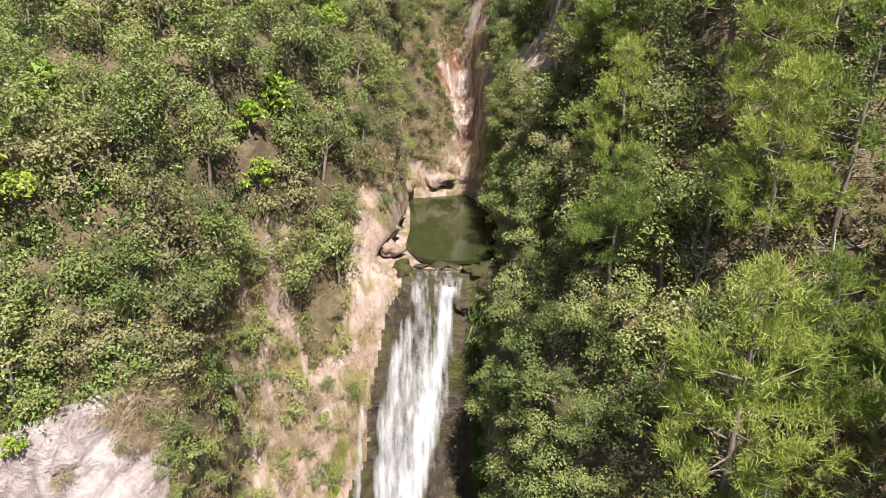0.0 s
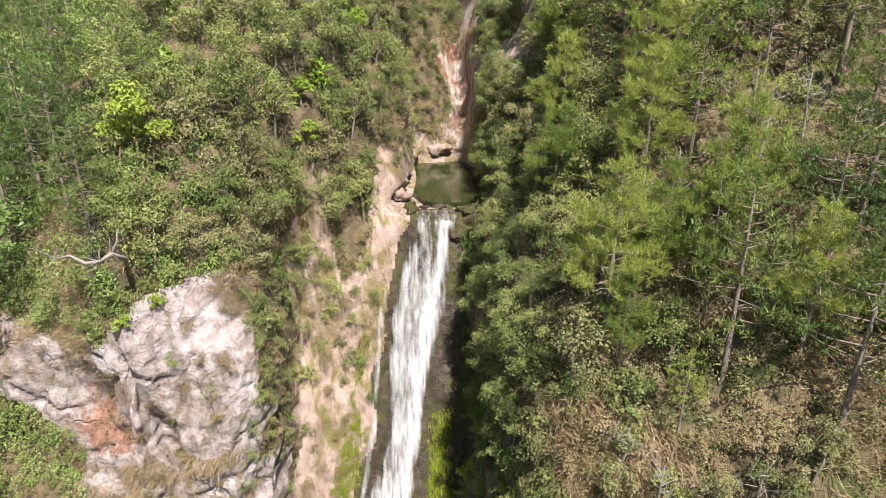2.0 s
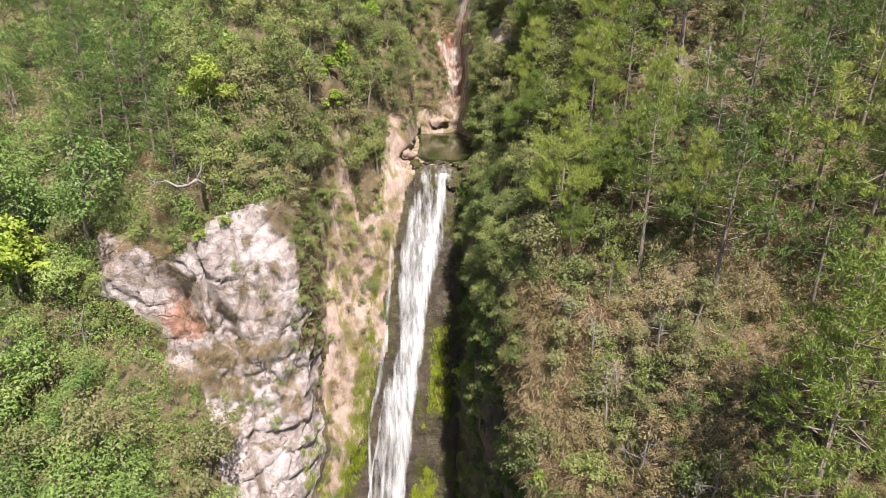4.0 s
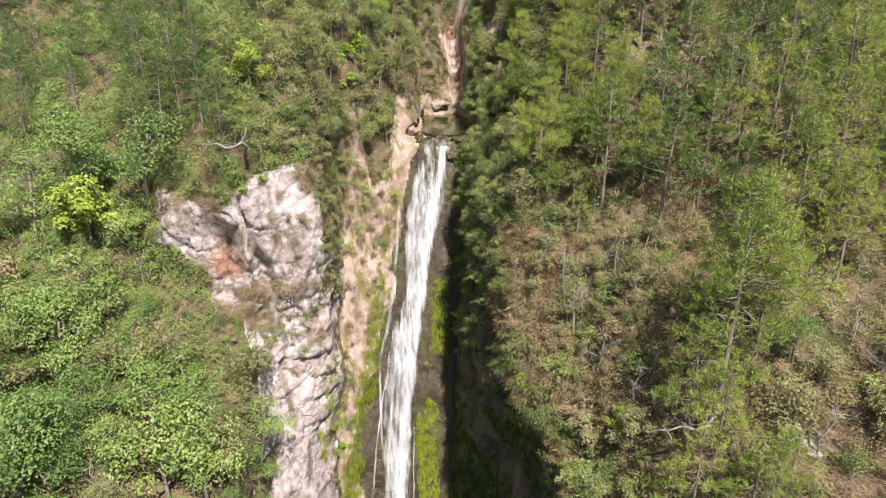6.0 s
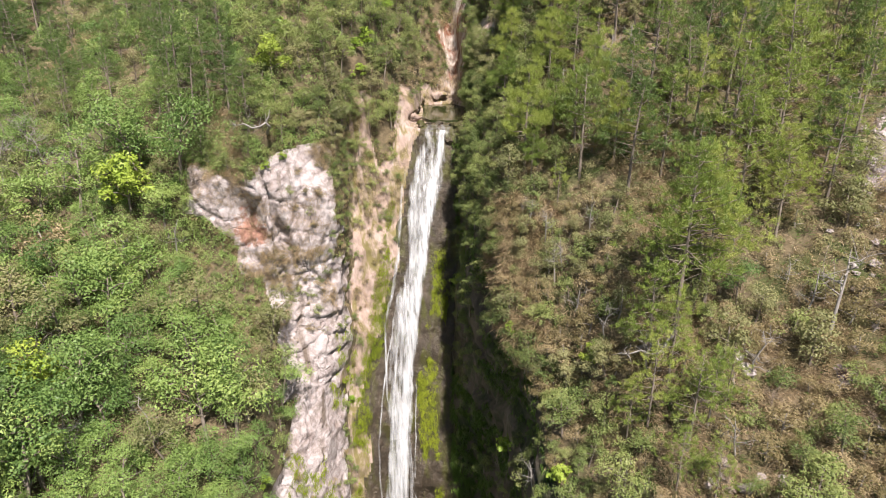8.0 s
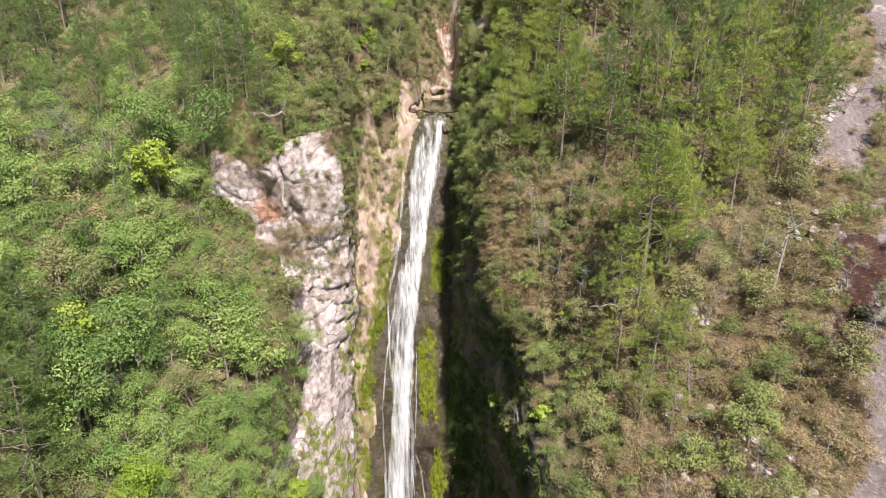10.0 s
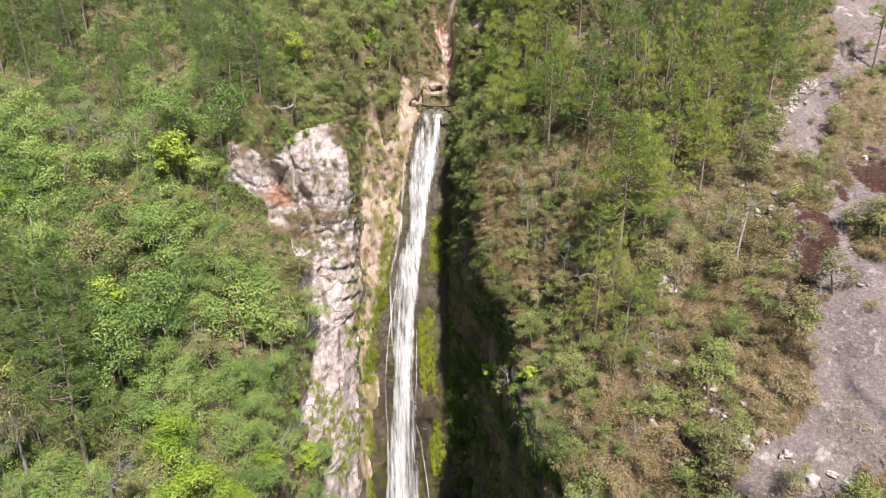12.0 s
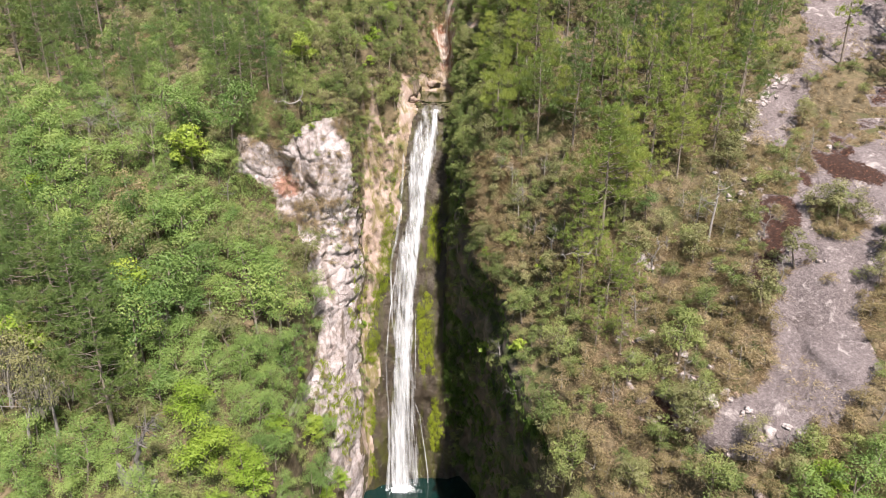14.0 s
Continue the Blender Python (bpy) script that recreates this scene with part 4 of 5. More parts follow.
def scatter(count, xr, zr, gap, mix, sizes, test=None, tries=14):
    """Plants of a weighted mix over a stretch of hillside, at least gap apart."""
    keys, weights = list(mix), list(mix.values())
    xs, zs = np.random.uniform(*xr, count * tries), np.random.uniform(*zr, count * tries)
    ok = np.isin(zone(xs, zs), (0,)) if test is None else test(xs, zs)
    ok = ok & ~clearing(xs, zs)
    pts = land(xs, zs)
    done = 0
    near = [p for p in PLACED]
    cells = {}
    for p in near:
        cells.setdefault((int(p[0] // gap), int(p[2] // gap)), []).append(p)
    for (x, y, z), o in zip(pts, ok):
        if not o or done >= count:
            continue
        cx, cz = int(x // gap), int(z // gap)
        if any((x - p[0]) ** 2 + (y - p[1]) ** 2 + (z - p[2]) ** 2 < gap * gap
               for i in (-1, 0, 1) for k in (-1, 0, 1) for p in cells.get((cx + i, cz + k), ())):
            continue
        key = random.choices(keys, weights)[0]
        if dry_rim(x, z):
            if random.random() < 0.4:
                continue
            key = "olive" if key in ("bush", "fine", "tree") and random.random() < 0.5 else key
        plant(key, float(x), float(z), random.uniform(*sizes), y=float(y))
        cells.setdefault((cx, cz), []).append(PLACED[-1])
        done += 1


# trees that stand out
for x, z, s in ((-20.5, 60.2, 0.8), (-23.0, 61.5, 0.9), (-26.0, 61.5, 1.05), (-29.5, 61.5, 1.0), (-25, 65, 0.95), (-47, 38, 1.1), (-45, 41, 1.0), (-53, 43, 1.1), (-56, 39, 1.2), (-58, 63.5, 1.1), (-63, 66, 1.2), (-68, 64, 1.3), (-62, 70, 1.2), (-71, 62.8, 1.3), (-74, 65, 1.4), (-69, 68, 1.3), (-66, 62.5, 1.1), (-60, 68, 1.1), (-38, 66, 0.9)):
    plant("darkpine", x, z, s)
for x, y, s in ((-33.0, -9.0, 1.0), (-36.2, -6.0, 1.05), (-39.5, -3.0, 1.0), (-35.0, -2.5, 0.85), (-42.5, -1.0, 1.05), (-38.5, 3.0, 0.8), (-46.0, 2.0, 1.0)):
    stand("bigdark", x, y, s)
for x, y, s in ((-41.0, -8.2, 1.0), (-44.5, -7.0, 1.0), (-38.2, -9.8, 0.9)):
    stand("mossy", x, y, s)
for x, z, s, v in ((18.6, 48.9, 1.0, 0), (21.2, 50.6, 0.85, 1), (27.9, 54.8, 0.62, 1)):
    plant("bigpine", x, z, s, v)
plant("tree", 23.6, 51.0, 0.62)
# Pines at and past the view's edge, added to throw shade on the slab.
for x, z, s in ((56.8, 63.6, 1.0), (60, 66.6, 1.1), (59.5, 70, 1.0), (63, 68.5, 1.1)):
    plant("darkpine", x, z, s)
for x, z, s in ((8.2, 57.8, 1.05), (6.8, 62.0, 0.8), (11.0, 60.5, 0.8), (8.8, 57.0, 0.6), (12.8, 60.0, 0.8), (11.0, 64.0, 0.9), (14.5, 62.5, 0.9), (7.8, 64.5, 0.85), (12.0, 67.0, 0.9), (16.0, 59.0, 0.8), (8.5, 68.5, 0.9)):
    plant("nearpine", x, z, s)
for x, z, s in ((15.8, 46.8, 0.75), (17.2, 46.2, 0.8), (15.2, 44.0, 0.6), (17.6, 43.6, 0.66), (19.2, 44.8, 0.6), (14.0, 42.4, 0.5), (16.4, 41.8, 0.52), (20.6, 45.8, 0.5), (18.4, 41.6, 0.45), (31, 62, 1.0), (34.5, 62, 0.9), (32, 57, 0.8), (25, 58.5, 1.0), (29.5, 59.5, 1.0), (20, 58.5, 0.95)):
    plant("pine", x, z, s)
for x, z, s in ((15.3, 64.5, 0.8), (13.9, 61.5, 0.7), (51.5, 66.2, 1.0), (57, 66, 0.7), (11, 55, 0.5)):
    plant("thinpine", x, z, s)
for x, y, s in ((-23.4, -10.5, 0.8), (-20.2, -9.0, 0.62), (-25.6, -7.0, 0.7), (-21.6, -13.0, 0.5)):
    stand("biglime", x, y, s)
for x, y, s in ((-16.8, -5.5, 0.95), (-15.4, -3.6, 0.8), (-19.0, -9.5, 0.85)):
    stand("lime", x, y, s)
for x, z, s, key in ((31, 37.4, 0.6, "lime"), (33.6, 38.4, 0.75, "tree"), (36, 39.6, 0.6, "lime"), (38.5, 41.5, 0.7, "tree"), (29, 36.2, 0.7, "tree"), (35, 37.8, 0.7, "greytree"), (37.2, 39.0, 0.6, "lime"), (40.5, 42.6, 0.6, "greytree"), (32.2, 36.6, 0.8, "tree")):
    plant(key, x, z, s)
for x, z, s in ((-10.5, 67.2, 1.0), (-9.4, 68.2, 1.1), (-10.2, 64.5, 0.9), (-17.5, 70, 1.0), (7.4, 43.5, 0.9), (2.6, 40.8, 0.8), (7.2, 29.5, 1.3), (12.5, 45, 0.9), (9.8, 37.5, 1.0), (-16.5, 57.5, 0.5), (-18.2, 56.8, 0.5)):
    plant("limebush", x, z, s)
for x, z, s in ((-20.2, 60.2, 1.0), (13.5, 47, 1.1), (15.8, 46.4, 1.2), (8.6, 34.5, 1.1), (9.5, 33.6, 1.2), (23, 41, 0.9), (-29, 47, 1.4), (-33, 46, 1.3), (-38, 44, 1.3), (-26.5, 37, 1.2), (-31.4, 36.2, 1.6), (12.4, 63.2, 1.2), (9.5, 58, 0.9), (16.8, 66, 1.2), (20.5, 44, 1.0)):
    plant("bare", x, z, s)

def twisted_snag():
    """A huge broken stump: splintered boles side by side and one twisted limb that leans out of them."""
    rng = np.random.default_rng(77)
    pieces = []
    for x, y, h, r, lean in ((-1.3, 0.0, 4.6, 0.62, -0.9), (-0.5, 0.3, 3.9, 0.7, -0.3), (0.35, -0.1, 3.6, 0.75, 0.2), (1.2, 0.2, 2.6, 0.6, 0.6), (0.2, 0.5, 4.4, 0.5, 0.1)):
        pieces.append(tube([(x * 1.15, y, -1.0), (x + lean * 0.25, y, h * 0.3), (x + lean * 0.5, y, h * 0.6), (x + lean * 0.8, y, h * 0.85), (x + lean, y, h)], (r * 1.25, r * 1.05, r * 0.9, r * 0.6, r * 0.12), 14))
    limb = [(0.3, 0, 2.8), (0.5, -0.2, 4.2), (0.3, -0.2, 5.2), (0.9, -0.3, 6.2), (1.0, -0.2, 7.0), (1.9, -0.3, 8.0), (2.4, -0.2, 8.9), (3.1, -0.1, 9.6)]
    pieces.append(tube(limb, (0.5, 0.4, 0.3, 0.28, 0.22, 0.16, 0.12, 0.05), 10))
    pieces.append(tube([(1.0, -0.2, 7.0), (1.6, -0.6, 7.2), (2.6, -0.8, 7.1)], (0.16, 0.1, 0.03), 7))
    for k in range(60):
        b = np.array(limb[int(rng.integers(4, 8))]) + rng.normal(0, 0.2, 3)
        e = b + rng.normal(0, 0.7, 3) + (0.15, 0, 0.1)
        pieces.append(tube([b, (b + e) / 2 + rng.normal(0, 0.15, 3), e], (0.05, 0.035, 0.012), 4))
    v, f = joined(pieces)
    v = np.array([tuple(q) for q in v])
    v = v + 0.22 * np.stack([fbm(v * (2.2, 2.2, 0.5), 3, 81 + k) for k in range(3)], -1)
    x, y, z = land(np.array([-28.6]), np.array([28.4]))[0].tolist()
    ob = thing("dead_tree", (x, y, z - 1.0), "huge splintered grey stump with one twisted bleached limb", "dead tree")
    part("trunk", mesh_of("snag", v, f, M_STUMP, True), ob)
    ob.scale = (0.8, 0.8, 0.95)
    PLACED.append((x, y, z))


twisted_snag()


def leaning_limb(x, z, turn, size, label):
    """A bleached dead tree that hangs out from the slope in a crooked limb."""
    ob = thing("dead_tree", land(np.array([x]), np.array([z]))[0].tolist(), label, "dead tree", "", turn, size)
    turns = [(0, 0.4, -0.3), (0.5, -0.8, 0.6), (0.9, -1.6, 1.0), (0.7, -2.2, 1.6), (0.2, -2.6, 1.2), (-0.6, -2.6, 1.1), (-1.4, -2.5, 1.5), (-2.3, -2.4, 1.3)]
    pieces = [tube(turns, (0.16, 0.15, 0.14, 0.13, 0.12, 0.10, 0.07, 0.03), 8)]
    pieces.append(tube([(0.7, -2.2, 1.6), (1.1, -2.3, 2.2), (1.2, -2.2, 2.9)], (0.11, 0.07, 0.02), 6))
    rng = np.random.default_rng(83)
    for k in range(16):
        b = np.array(turns[int(rng.integers(3, 8))], float)
        e = b + rng.normal(0, 0.5, 3) + (-0.2, 0, 0.25)
        pieces.append(tube([b, (b + e) / 2 + rng.normal(0, 0.1, 3), e], (0.04, 0.025, 0.008), 4))
    v, f = joined(pieces)
    part("trunk", mesh_of("limb", v, f, M_DEAD, True), ob)


leaning_limb(-18.2, 60.4, 0.0, 1.0, "crooked bleached dead limb hanging over the cliff edge")
leaning_limb(15.4, 47.6, 0.3, 1.15, "bleached fallen limb lying over dry brush")
leaning_limb(21.8, 47.0, 2.4, 0.7, "short crooked dead limb in dry grass")
plant("bare", 29.1, 50.0, 2.1, 0, label="tall slender leafless grey tree on the dry slope")
plant("bare", 23.2, 47.4, 1.3, 2, label="thin leafless sapling in dry grass")
for x, y, s in ((-30.2, -9.0, 0.85), (-25.8, -12.5, 0.6), (-27.6, -11.0, 0.5)):
    stand("greytree", x, y, s)
for x, y, s in ((-36.5, -13.5, 0.8), (-33.8, -14.0, 0.75), (-31.5, -14.5, 0.7), (-22.0, -13.5, 0.6), (-39.0, -15.5, 0.8)):
    stand("tree", x, y, s)
plant("bare", -40.3, 31.2, 2.5, 0, label="tall pale dead trunk with broken limbs")
for x, z, s in ((-24.6, 56.2, 0.8), (-23.4, 56.6, 0.7), (-22.4, 56.0, 0.85), (-21.2, 56.4, 0.8), (-20.2, 56.6, 0.7), (-19.2, 57.4, 0.8), (-25.6, 56.8, 0.9), (-18.4, 58.0, 0.7)):
    plant("bush" if x > -22 else "fine", x, z, s * 0.8)
for x, z, s in ((-45.2, 54.4, 1.0), (-42.6, 53.0, 0.9), (-48.2, 55.6, 1.05), (-40.2, 54.4, 0.85), (-50.5, 53.5, 1.0), (-31.4, 36.4, 0.8), (-36, 40, 0.7)):
    plant("paletwig", x, z, s)
plant("olive", -40.6, 47.6, 2.6, 0, label="large dry brown bush among green trees")

for x, y, s in ((-32.5, -6.0, 0.8), (-29.5, -5.5, 0.95), (-27.0, -3.5, 0.9), (-24.0, -3.0, 0.95), (-21.5, -4.5, 0.8), (-19.5, -3.0, 0.85), (-30.8, -2.0, 0.9), (-26.5, -0.5, 0.9), (-22.5, 0.5, 0.85), (-19.0, 1.5, 0.75), (-18.2, -6.5, 0.7), (-34.8, -11.0, 0.8),
                (-24.5, -15.0, 0.6), (-31.6, -11.8, 0.75), (-17.6, -1.0, 0.7), (-28.5, 1.5, 0.9), (-42.5, -15.0, 0.8), (-45.5, -13.0, 0.9), (-33.5, -17.0, 0.6), (-37.5, -16.8, 0.7)):
    stand("tree", x, y, s)

# the woods
def beside(kinds, reach):
    """Soil that lies within reach of rock of some kinds."""
    def test(x, z):
        near = np.zeros(np.shape(x), bool)
        for a, b in ((reach, 0), (-reach, 0), (0, reach), (0, -reach)):
            near |= np.isin(zone(x + a, z + b), kinds)
        return near & (zone(x, z) == 0)
    return test


def off_slab(x, z):
    """Soil left of the open slab."""
    return (zone(x, z) == 0) & (x < 33.0 + (z - 57) * 1.05)


scatter(130, (-21, -4.2), (57.5, 77), 1.8, {"fine": 5, "finegrey": 2.5, "bush": 2.5, "lime": 0.2}, (0.65, 1.05))
scatter(300, (-62, -16), (23, 56), 2.35, {"tree": 7, "greytree": 2, "lime": 0.3, "fine": 1.5, "bush": 0.8}, (0.6, 1.5),
        lambda x, z: (zone(x, z) == 0) & ~((x > -44) & (x < -15) & (z < 32)) & ~((x > -27) & (z > 39.5 + smooth01(-20, -26, x) * 2)))
scatter(140, (-70, -19), (52, 78), 2.9, {"tree": 5, "greytree": 1.5, "darkpine": 3, "bush": 1}, (0.65, 1.0))
scatter(40, (-84, -60), (44, 80), 4.0, {"tree": 4, "greytree": 1, "pine": 2}, (1.1, 1.6))
scatter(85, (12, 50), (56, 79), 3.2, {"pine": 3, "darkpine": 3, "thinpine": 0.8}, (0.75, 1.1), off_slab)
scatter(70, (3.7, 4.9), (50, 74), 1.25, {"fine": 5, "bush": 4}, (0.5, 0.9), lambda x, z: x > 3)
scatter(30, (-10.9, -5.6), (47, 62), 1.2, {"bush": 4, "olive": 3, "greytree": 0.6}, (0.4, 0.8), lambda x, z: x < 0)
scatter(70, (3.2, 6), (40, 66), 1.1, {"fine": 5, "bush": 4}, (0.5, 0.85), lambda x, z: (z > 40) & ((z < 58) | (x > 4.3)))
scatter(40, (5, 12), (57, 76), 1.6, {"fine": 5, "bush": 2, "finegrey": 4}, (0.6, 1.0))
scatter(150, (6, 46), (47, 77), 1.8, {"bush": 2.5, "olive": 5, "finegrey": 2.4, "bare": 0.8}, (0.7, 1.2))
scatter(210, (6.5, 36), (31, 50), 1.4, {"olive": 5, "bush": 3.2, "fine": 0.8, "finegrey": 0.8, "bare": 0.2}, (0.6, 1.2))
scatter(36, (9.5, 24), (26, 36), 2.0, {"olive": 3, "bush": 3, "greytree": 1.5}, (0.7, 1.2))
scatter(90, (28, 62), (44, 74), 1.7, {"olive": 3, "bush": 2}, (0.35, 0.75), lambda x, z: np.isin(zone(x, z), (0,)) | ((zone(x, z) == 5) & (fbm(np.stack([x * 0.2, 0 * x, z * 0.2], -1), 2, 88) > 0.35)))
scatter(60, (-17, -5.5), (6, 60), 1.5, {"bush": 3, "olive": 4, "limebush": 0.2}, (0.3, 0.65), lambda x, z: np.isin(zone(x, z), (1, 2)) & (fbm(np.stack([x * 0.3, 0 * x, z * 0.15], -1), 2, 91) > 0.1))
scatter(60, (-23, -12.5), (41, 47.5), 0.8, {"olive": 5, "bush": 2, "twigs": 2}, (0.3, 0.6), lambda x, z: (zone(x, z) == 1) & (fbm(np.stack([x * 0.35, 0 * x, z * 0.35], -1), 2, 95) > -0.05), 40)
scatter(60, (8, 17), (8, 34), 1.4, {"bush": 4, "fine": 2, "olive": 2}, (0.5, 0.9), lambda x, z: np.isin(zone(x, z), (0, 4)), 30)
scatter(14, (-22, -5), (58, 72), 2.0, {"bare": 1}, (0.7, 1.3))
scatter(30, (5, 34), (45, 72), 2.2, {"bare": 1}, (0.9, 1.7))
scatter(26, (-13.2, -9.4), (53, 62), 1.1, {"bush": 4, "olive": 3, "fine": 1}, (0.4, 0.8), lambda x, z: zone(x, z) != 1)
scatter(45, (1.9, 3.8), (28, 57.5), 1.2, {"bush": 5, "fine": 2}, (0.4, 0.75), lambda x, z: x > 1.9 + 0.03 * (57 - z))
scatter(26, (20, 46), (60, 78), 2.5, {"pine": 4, "darkpine": 1}, (0.7, 1.0), off_slab)
scatter(110, (-5, 5), (60.5, 77), 0.9, {"bush": 4, "olive": 4, "fine": 1.5}, (0.4, 0.75), lambda x, z: (zone(x, z) == 0) | (np.abs(x - 1.8) > 2.2), 30)
scatter(30, (-11.4, -10.2), (14, 60), 1.3, {"bush": 3, "olive": 2}, (0.35, 0.7), lambda x, z: z > 0)
scatter(80, (2.6, 10), (2, 42), 1.5, {"bush": 5, "fine": 1}, (0.4, 0.85), lambda x, z: np.isin(zone(x, z), (3, 4)))


scatter(45, (-18.5, -12.8), (8, 34), 1.7, {"bush": 4, "tree": 2, "lime": 1}, (0.5, 0.9), lambda x, z: zone(x, z) == 0)


scatter(90, (-28, -10.5), (44, 64), 0.9, {"olive": 4, "bush": 4, "fine": 1}, (0.3, 0.6), beside((1,), 0.7), 40)
scatter(150, (3.4, 9), (58.5, 76), 1.3, {"fine": 4, "bush": 4, "finegrey": 1.5}, (0.5, 0.95), lambda x, z: (zone(x, z) == 0) & (x > 3.6))
scatter(60, (-4, 9), (60, 76), 0.9, {"bush": 4, "olive": 3}, (0.3, 0.6), beside((7, 2), 0.6), 40)
scatter(70, (24, 62), (36, 72), 1.1, {"olive": 5, "bush": 3}, (0.3, 0.65), beside((5, 6), 0.9), 30)
scatter(40, (37, 47), (50.5, 57), 1.0, {"olive": 4, "bush": 4}, (0.4, 0.8), lambda x, z: (zone(x, z) == 0) & (np.abs(z - 52.2 - (x - 36) * 0.28) < 1.8), 30)
scatter(60, (7, 24), (36, 52), 1.7, {"fine": 4, "finegrey": 3, "tree": 1.5, "thinpine": 0.5, "bare": 1}, (0.5, 0.85), lambda x, z: (zone(x, z) == 0) & ((x > 14.5) | (z < 43)))
scatter(110, (-52, -15), (29, 50), 1.8, {"tree": 5, "bush": 4, "fine": 2}, (0.5, 0.8), lambda x, z: (zone(x, z) == 0) & ~((x > -44) & (x < -15) & (z < 31.5)) & ~((x > -27) & (z > 39)))
scatter(90, (-44, -14), (20, 32.5), 1.25, {"bush": 4, "tree": 1.5, "olive": 0.6, "limebush": 0.8, "fine": 2}, (0.5, 0.9), None, 30)
scatter(34, (23, 46), (35.5, 42), 1.5, {"tree": 3, "bush": 4, "greytree": 2, "lime": 0.7}, (0.45, 0.75), lambda x, z: (x > 0) & (z < 38.6 + np.clip(x - 24, 0, 20) * 0.16))
scatter(70, (5.4, 10.5), (40, 54), 0.95, {"olive": 5, "bush": 3, "fine": 1, "finegrey": 1}, (0.5, 0.95), None, 60)
scatter(75, (-28, -16.5), (38, 51), 1.2, {"olive": 4, "bush": 4}, (0.4, 0.75), None, 30)
scatter(90, (5.2, 15), (38, 55), 1.0, {"olive": 5, "bush": 2, "finegrey": 1.5, "fine": 1.5}, (0.35, 0.7), None, 30)
scatter(90, (16, 36), (36, 52), 1.3, {"twigs": 5, "olive": 2}, (0.6, 1.2), None, 30)


def thicket(name, label, mat, seed, count, xr, zr, per, leaf, spread, thresh=-0.2):
    """Low undergrowth: leaf clumps that follow the slope."""
    rng = np.random.default_rng(seed)
    x, z = rng.uniform(*xr, count * 4), rng.uniform(*zr, count * 4)
    ok = (zone(x, z) == 0) & (fbm(np.stack([x * 0.15, 0 * x, z * 0.15], -1), 3, seed) > thresh)
    c = land(x[ok][:count], z[ok][:count])
    n = len(c) * per
    d = rng.normal(0, 1, (n, 3)) + (0, -0.5, 0.6)
    d /= np.linalg.norm(d, axis=1, keepdims=True)
    r = np.repeat(spread * rng.uniform(0.5, 1.3, len(c)), per)[:, None]
    v, f = leaves(np.repeat(c, per, 0) + d * r * rng.uniform(0.7, 1.0, (n, 1)), d, rng, leaf, leaf * 0.6, 0.3, True)
    tagged(new(name, mesh_of(name, v, f, mat)), label, "undergrowth", kind="stuff")


thicket("undergrowth", "dense low green undergrowth beneath the trees", M_LEAF, 601, 4300, (-75, -12), (23, 77), 64, 0.18, 0.9, -0.45)
thicket("undergrowth", "leafy green undergrowth at the foot of the slope", M_DUSTY, 604, 1000, (-46, -13), (15, 33), 80, 0.15, 0.8, -0.6)
thicket("undergrowth", "dry olive undergrowth on the sunny slope", M_OLIVE, 602, 1300, (6, 50), (26, 68), 100, 0.12, 0.7, 0.0)
thicket("undergrowth", "mixed green undergrowth among the pines", M_GREY, 603, 900, (4, 48), (48, 77), 90, 0.14, 0.8)


# ---- grass, moss and small ground plants ----
def blades(rng, x, z, per, length, width, lean):
    """Grass blades in tufts along the hillside, leaning out and down."""
    n = len(x) * per
    o = np.repeat(land(x, z), per, 0) + rng.normal(0, 0.16, (n, 3))
    d = rng.normal(0, 0.5, (n, 3)) + lean
    d /= np.linalg.norm(d, axis=1, keepdims=True)
    s = np.cross(d, rng.normal(0, 1, (n, 3)))
    s /= np.linalg.norm(s, axis=1, keepdims=True)
    L = (length * rng.uniform(0.5, 1.4, n))[:, None]
    tip = o + d * L + np.array((0, -0.25, -0.35)) * L
    v = np.stack([o - s * width, o + s * width, tip], 1).reshape(-1, 3)
    return v, np.arange(3 * n).reshape(n, 3)


def stuff(name, label, category, mat, seed, count, xr, zr, kinds, thresh, per, length, width, lean=(0, -0.5, 0.9), freq=0.16, band=None):
    rng = np.random.default_rng(seed)
    x, z = rng.uniform(*xr, count * 6), rng.uniform(*zr, count * 6)
    ok = np.isin(zone(x, z), kinds) & (fbm(np.stack([x * freq, 0 * x, z * freq * (0.3 if name == "moss" else 1)], -1), 3, seed) > thresh)
    if band is not None:
        ok &= band(x, z)
    x, z = x[ok][:count], z[ok][:count]
    v, f = blades(rng, x, z, per, length, width, lean)
    tagged(new(name, mesh_of(name, v, f, mat)), label, category, kind="stuff")


stuff("dry_grass", "tall dry straw-coloured grass on the sunny slope", "grass", M_STRAW, 501, 6000, (4.5, 46), (28, 62), (0,), -0.3, 18, 0.75, 0.02)
stuff("dry_grass", "matted dry grass between twiggy shrubs", "grass", M_STRAW, 524, 2600, (15, 35), (37, 51), (0,), -0.5, 16, 0.6, 0.02)
stuff("dry_grass", "dry tan grass in open strips of the woods", "grass", M_STRAW, 525, 700, (-72, -49), (55, 72), (0,), -2.0, 24, 0.7, 0.04, band=clearing)
stuff("dry_grass", "brown grass rooted on ledges of the pale cliff", "grass", M_STRAW, 526, 420, (-24, -12), (40, 48), (1,), -0.1, 22, 0.5, 0.016, (0, -0.6, 0.4), 0.35)
stuff("dry_grass", "dry grass hanging beside the streaked rock", "grass", M_STRAW, 527, 500, (-5, 6), (60, 77), (0, 7), 0.0, 22, 0.5, 0.02, (0, -0.6, 0.4), 0.3)
